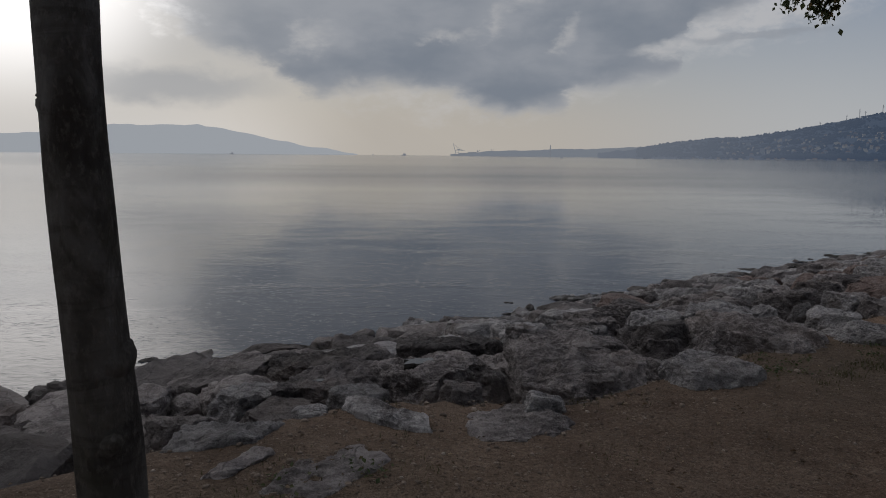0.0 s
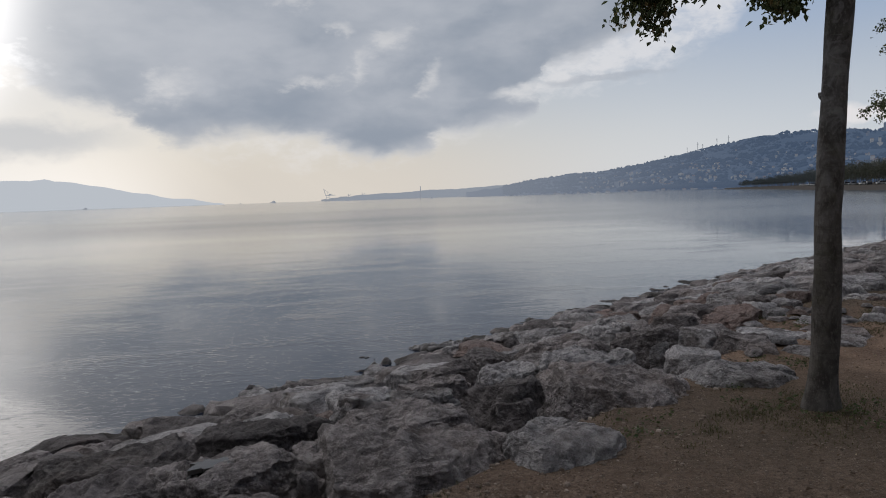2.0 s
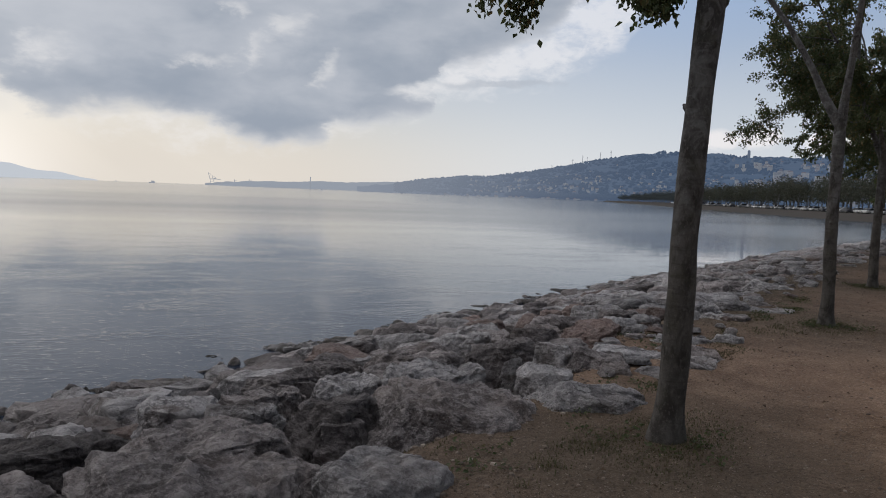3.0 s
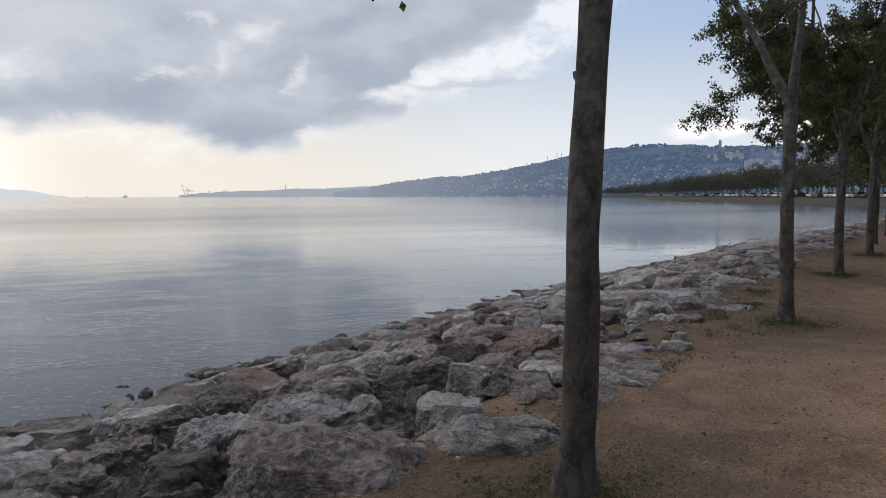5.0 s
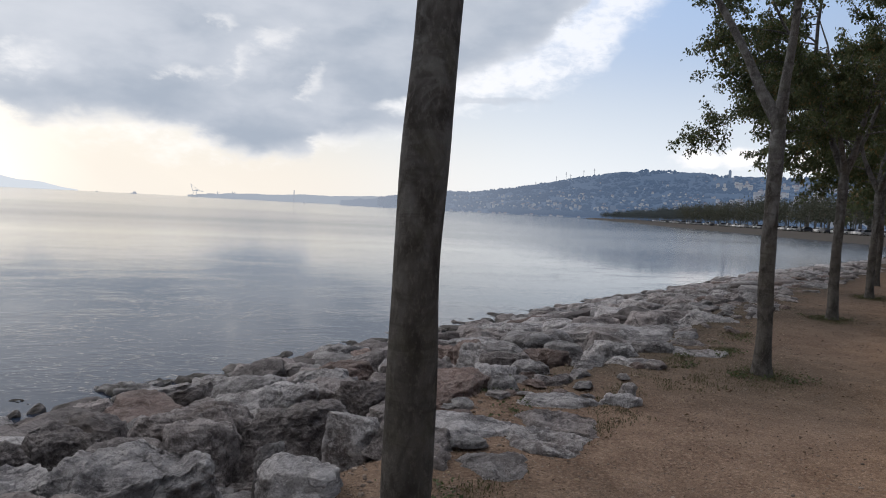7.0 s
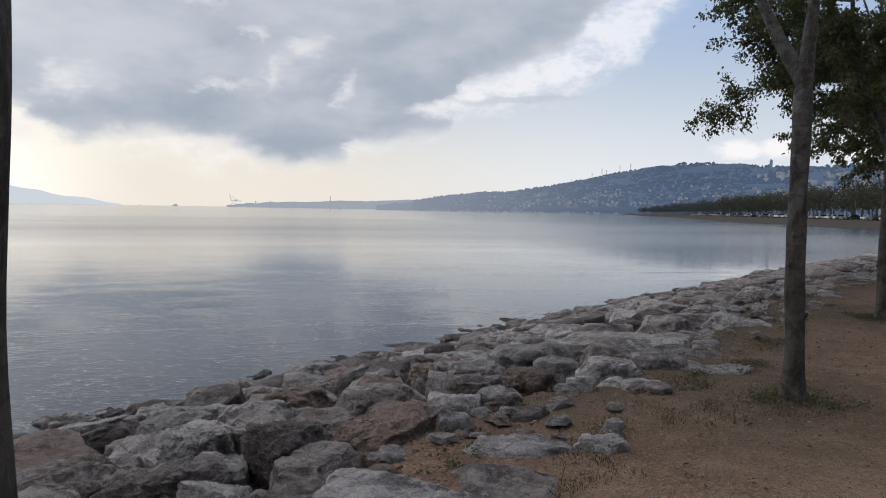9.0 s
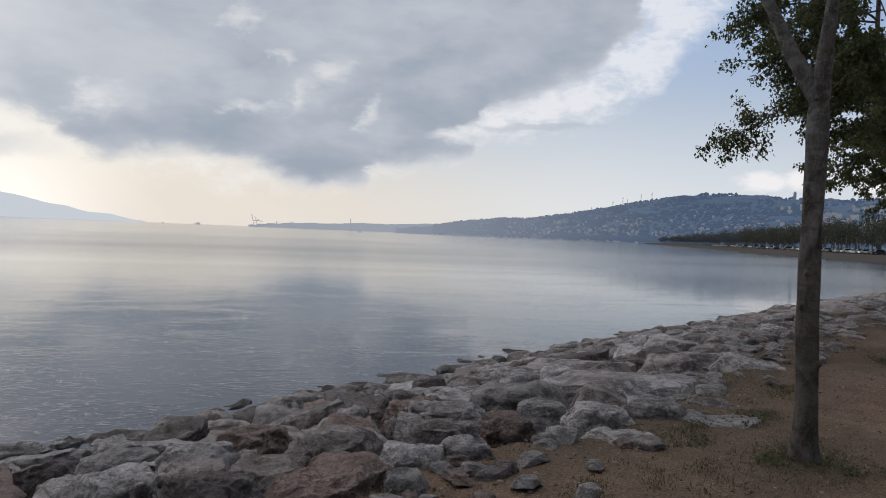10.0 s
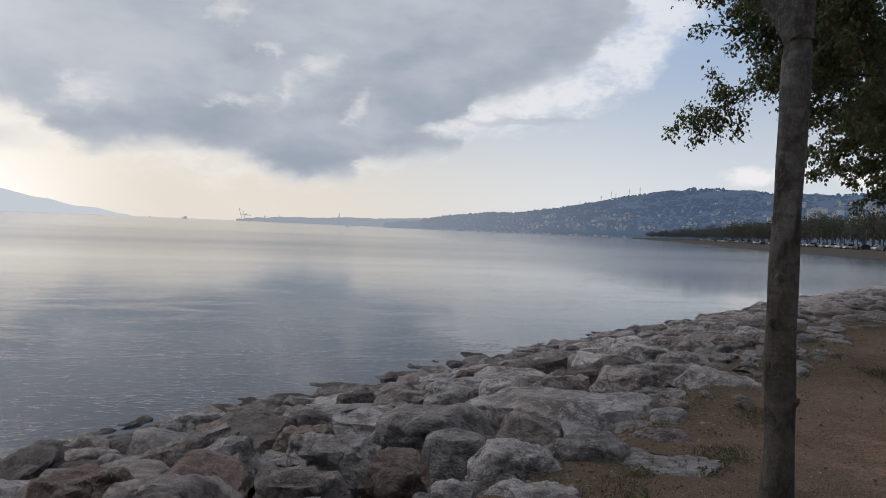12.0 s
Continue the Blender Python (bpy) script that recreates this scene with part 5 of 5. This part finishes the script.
def apartment(m, w, d, storeys):
    ob = thing("apartment_building", "white apartment block on the slope above the bay", "building", "apartment blocks on the slope", m)
    h = storeys * 3.0
    bm = bmesh.new()
    box(bm, 0, 0, -8, w, d, h + 8)
    part("wall", bm, APARTMENT, ob)
    bm = bmesh.new()
    box(bm, 0, 0, h, w + 0.8, d + 0.8, 0.6)
    box(bm, w * 0.2, 0, h + 0.6, 3, 3, 2)
    part("roof", bm, ROOF, ob)
    for k in range(storeys):
        bm = bmesh.new()
        for j in range(int(w // 3.4)):
            box(bm, -w / 2 + 1.9 + 3.4 * j, -d / 2 - 0.05, 3.0 * k + 0.9, 1.6, 0.2, 1.5)
        tagged(part("window_row", bm, GLASS_DARK, ob), kind="stuff")
    return ob


for _ in range(26):
    az, s = rng.uniform(44, 62), rng.uniform(0.06, 0.6)
    x, y, z = hill_point(az, s, HILL_LINE, 1250, 2300)
    apartment(pose(x, y, z + 3, 0, 0, -az + rng.uniform(-20, 20)), rng.uniform(12, 24), 11, rng.randint(3, 7))


def car(m, paint, label):
    ob = thing("car", label, "car", "cars parked under the trees", m)
    bm = bmesh.new()
    vs_ = box(bm, 0, 0, 0.28, 4.3, 1.75, 0.62)
    bmesh.ops.bevel(bm, geom=bm.edges[:], offset=0.14, segments=2, affect="EDGES")
    part("body", bm, paint, ob)
    bm = bmesh.new()
    vs_ = box(bm, -0.15, 0, 0.88, 2.5, 1.55, 0.56)
    for q in vs_:
        if q.co.z > 1.2:
            q.co.x = -0.15 + (q.co.x + 0.15) * 0.66
            q.co.y *= 0.84
    part("cabin", bm, GLASS_DARK, ob, "dark glazed cabin")
    bm = bmesh.new()
    box(bm, -0.15, 0, 1.425, 1.6, 1.28, 0.05)
    part("roof", bm, paint, ob)
    for x in (-1.35, 1.35):
        for y in (-0.8, 0.8):
            bm = bmesh.new()
            bmesh.ops.create_cone(bm, cap_ends=True, segments=14, radius1=0.32, radius2=0.32, depth=0.2, matrix=pose(x, y, 0.32, 90, 0, 0))
            wheel = part("wheel", bm, RUBBER, ob)
            bm = bmesh.new()
            bmesh.ops.create_cone(bm, cap_ends=True, segments=10, radius1=0.19, radius2=0.17, depth=0.04, matrix=pose(x, y * 1.13, 0.32, 90, 0, 0))
            part("rim", bm, CAR_GREY, wheel, "silver wheel rim")
    return ob


PAINTS = ((CAR_WHITE, "white car parked in the row beneath the trees"), (CAR_GREY, "silver car parked in the row beneath the trees"), (CAR_DARK, "dark car parked in the row beneath the trees"))
protos = [None, None, None]
for i in range(58):
    s = 0.22 + 0.62 * (i + rng.uniform(-0.3, 0.3)) / 58
    p, inland = coast_at(s)
    p = p + inland * (9.5 + rng.uniform(-1, 1))
    k = rng.choices((0, 1, 2), (6, 3, 3))[0]
    m = pose(p.x, p.y, 0.4, 0, 0, math.degrees(math.atan2(inland.y, inland.x)) + (90 if rng.random() < 0.4 else 0) + rng.uniform(-5, 5))
    if protos[k] is None:
        protos[k] = car(m, *PAINTS[k])
    else:
        copy_thing(protos[k], m)

# ---------------------------------------------------------------- small things on the path
rng = random.Random(31)
verts, faces = [], []
PEBBLE = [rock_points(1200 + i, 1, 0.8, 0.6, 1) for i in range(6)]
for _ in range(15000):
    u = rng.uniform(-3, 22)
    v = rng.uniform(-4, 4.2) if rng.random() < 0.6 else rng.gauss(3.0, 0.7)
    x, y = shore_xy(u, v)
    size = min(0.004 + rng.expovariate(160), 0.035) if v < 2.4 else min(0.007 + rng.expovariate(95), 0.05)
    pts, tris = PEBBLE[_ % 6]
    a, base, z0 = rng.uniform(0, 6.28), len(verts), ground_z(x, y) + size * 0.12
    c, s = math.cos(a) * size, math.sin(a) * size
    verts += [(x + px * c - py * s, y + px * s + py * c, z0 + pz * size) for px, py, pz in pts]
    faces += [[q + base for q in f] for f in tris]


def gravel_shader(n):
    r = island(n)
    c = n.mix(r, (0.085, 0.064, 0.05), (0.26, 0.205, 0.165))
    return principled(n, n.mix(n.mul(n.step(r, 0.95, 0.99), 0.6), c, (0.34, 0.30, 0.26)), 0.9)


tagged(mesh_object("gravel", verts, faces, material("loose_gravel", gravel_shader), smooth=False), "loose pebbles and stone chips on the earth path", "gravel", kind="stuff")

verts, faces = [], []
for _ in range(12000):
    u = rng.uniform(-3, 26)
    v = rng.uniform(-6, 4.0) if rng.random() < 0.6 else rng.gauss(1.9, 1.1)
    x, y = shore_xy(u, v)
    base, size = len(verts), min(0.008 + rng.expovariate(130), 0.036)
    m = Euler((rng.uniform(-0.35, 0.35), rng.uniform(-0.5, 0.5), rng.uniform(0, 6.28))).to_matrix()
    at = Vector((x, y, ground_z(x, y) + 0.012))
    verts += [tuple(at + m @ (Vector((q[0], q[1] - 0.5, abs(q[0]) * 0.5 + q[2])) * size)) for q in LEAF_SHAPE]
    faces += [tuple(base + i for i in f) for f in LEAF_FACES]
tagged(mesh_object("leaf_litter", verts, faces, LITTER, smooth=False), "curled dry brown leaves strewn over the path", "fallen leaves", kind="stuff")

verts, faces = [], []


def tuft(x, y, blades, wide, high):
    for _ in range(blades):
        bx, by = x + rng.gauss(0, wide), y + rng.gauss(0, wide)
        at = Vector((bx, by, ground_z(bx, by) - 0.005))
        a, h = rng.uniform(0, 6.28), high * rng.uniform(0.4, 1.2)
        d, w = Vector((math.cos(a), math.sin(a), 0)), rng.uniform(0.0018, 0.0036)
        side_ = Vector((-d.y, d.x, 0)) * w
        b = len(verts)
        verts.extend([tuple(at - side_), tuple(at + side_), tuple(at + d * h * 0.3 + Vector((0, 0, h * 0.7)) + side_ * 0.7), tuple(at + d * h * 0.3 + Vector((0, 0, h * 0.7)) - side_ * 0.7), tuple(at + d * h * 0.85 + Vector((0, 0, h)))])
        faces.extend([(b, b + 1, b + 2, b + 3), (b + 3, b + 2, b + 4)])


for tx, ty in ((3.96, 5.355), (8.97, 8.74), (13.9, 12.2), (18.5, 15.2), (-0.79, 1.57)):
    for _ in range(60):
        a, b = rng.gauss(0, 0.3), rng.gauss(0, 0.2)
        tuft(tx + ALONG.x * a + ACROSS.x * b, ty + ALONG.y * a + ACROSS.y * b, 50, 0.09, 0.022)
for _ in range(70):
    x, y = shore_xy(rng.uniform(-2, 20), rng.gauss(3.0, 0.35))
    tuft(x, y, 44, 0.12, 0.03)
for pu, pv in ((7.4, 2.35), (9.4, 2.25), (10.6, 2.5), (11.6, 2.1), (12.4, 2.45), (13.6, 2.3), (5.6, 2.3), (15.2, 2.4)):  # low weedy patches along the rocks
    for _ in range(12):
        x, y = shore_xy(pu + rng.gauss(0, 0.3), pv + rng.gauss(0, 0.1))
        tuft(x, y, 46, 0.06, 0.032)
tagged(mesh_object("grass", verts, faces, GRASS, smooth=False), "thin tufts of short grass round the trunks and rocks", "grass", kind="stuff")


# small leafy weeds round the feet of the trunks and along the landward rocks
verts, faces = [], []
spots = [(tx + rng.gauss(0, 0.26), ty + rng.gauss(0, 0.22)) for tx, ty in ((3.96, 5.355), (8.97, 8.74), (13.9, 12.2), (18.5, 15.2), (-0.755, 1.57)) for _ in range(16)]
spots += [shore_xy(pu + rng.gauss(0, 0.35), pv + rng.gauss(0, 0.12)) for pu, pv in ((1.2, 2.9), (5.2, 2.6), (6.9, 2.5), (9.3, 2.9), (10.3, 3.3), (12.4, 2.4), (13.4, 2.2), (14.6, 2.3)) for _ in range(7)]
for wx, wy in spots:
    for _ in range(rng.randint(12, 34)):
        x, y = wx + rng.gauss(0, 0.05), wy + rng.gauss(0, 0.05)
        leaf(rng, Vector((x, y, ground_z(x, y) + rng.uniform(0.004, 0.045))), rng.uniform(0.014, 0.034), verts, faces, -0.4)
tagged(mesh_object("weeds", verts, faces, material("weed_leaf", leaf_shader((0.040, 0.060, 0.022), (0.085, 0.105, 0.040), (0.12, 0.09, 0.045), 0.3)), smooth=False), "low leafy green weeds round the tree trunks", "weeds", kind="stuff")


# ---------------------------------------------------------------- rain water left in hollows of the rock
def puddle_shader(n):
    p = principled(n, (0.05, 0.047, 0.043), 0.03)
    return p


PUDDLE = material("standing_water", puddle_shader)
bpy.context.view_layer.update()
for px, py, wide, turn in ((-0.16, 5.49, 0.22, 0.2), (-0.92, 5.31, 0.10, 0.2), (-0.24, 5.42, 0.10, 0.2)):
    tops = []
    for ob in [o for o in scene.objects if o.name.startswith("boulder")]:
        back = ob.matrix_world.inverted()
        ok, hit_at, normal, index = ob.ray_cast(back @ Vector((px, py, 3)), back.to_3x3() @ Vector((0, 0, -1)))
        if ok:
            tops.append((ob.matrix_world @ hit_at).z)
    if not tops:
        continue
    z = max(tops) + 0.012
    ring = []
    for k in range(28):
        a = 6.283 * k / 28
        r = wide * (0.5 + 0.75 * abs(noise.noise((math.cos(a) * 2.6 + px, math.sin(a) * 2.6, 2))))
        c, s = math.cos(a) * r, math.sin(a) * r * 0.55
        ring.append((px + c * math.cos(turn) - s * math.sin(turn), py + c * math.sin(turn) + s * math.cos(turn), z))
    low = [(x, y, zz - 0.03) for x, y, zz in ring]
    faces = [tuple(range(28))] + [(k, k + 28, (k + 1) % 28 + 28, (k + 1) % 28) for k in range(28)]
    tagged(mesh_object("puddle", ring + low, faces, PUDDLE, smooth=False), "shallow rain puddle lying in a hollow of the brown rock", "puddle", "puddles on the rocks")
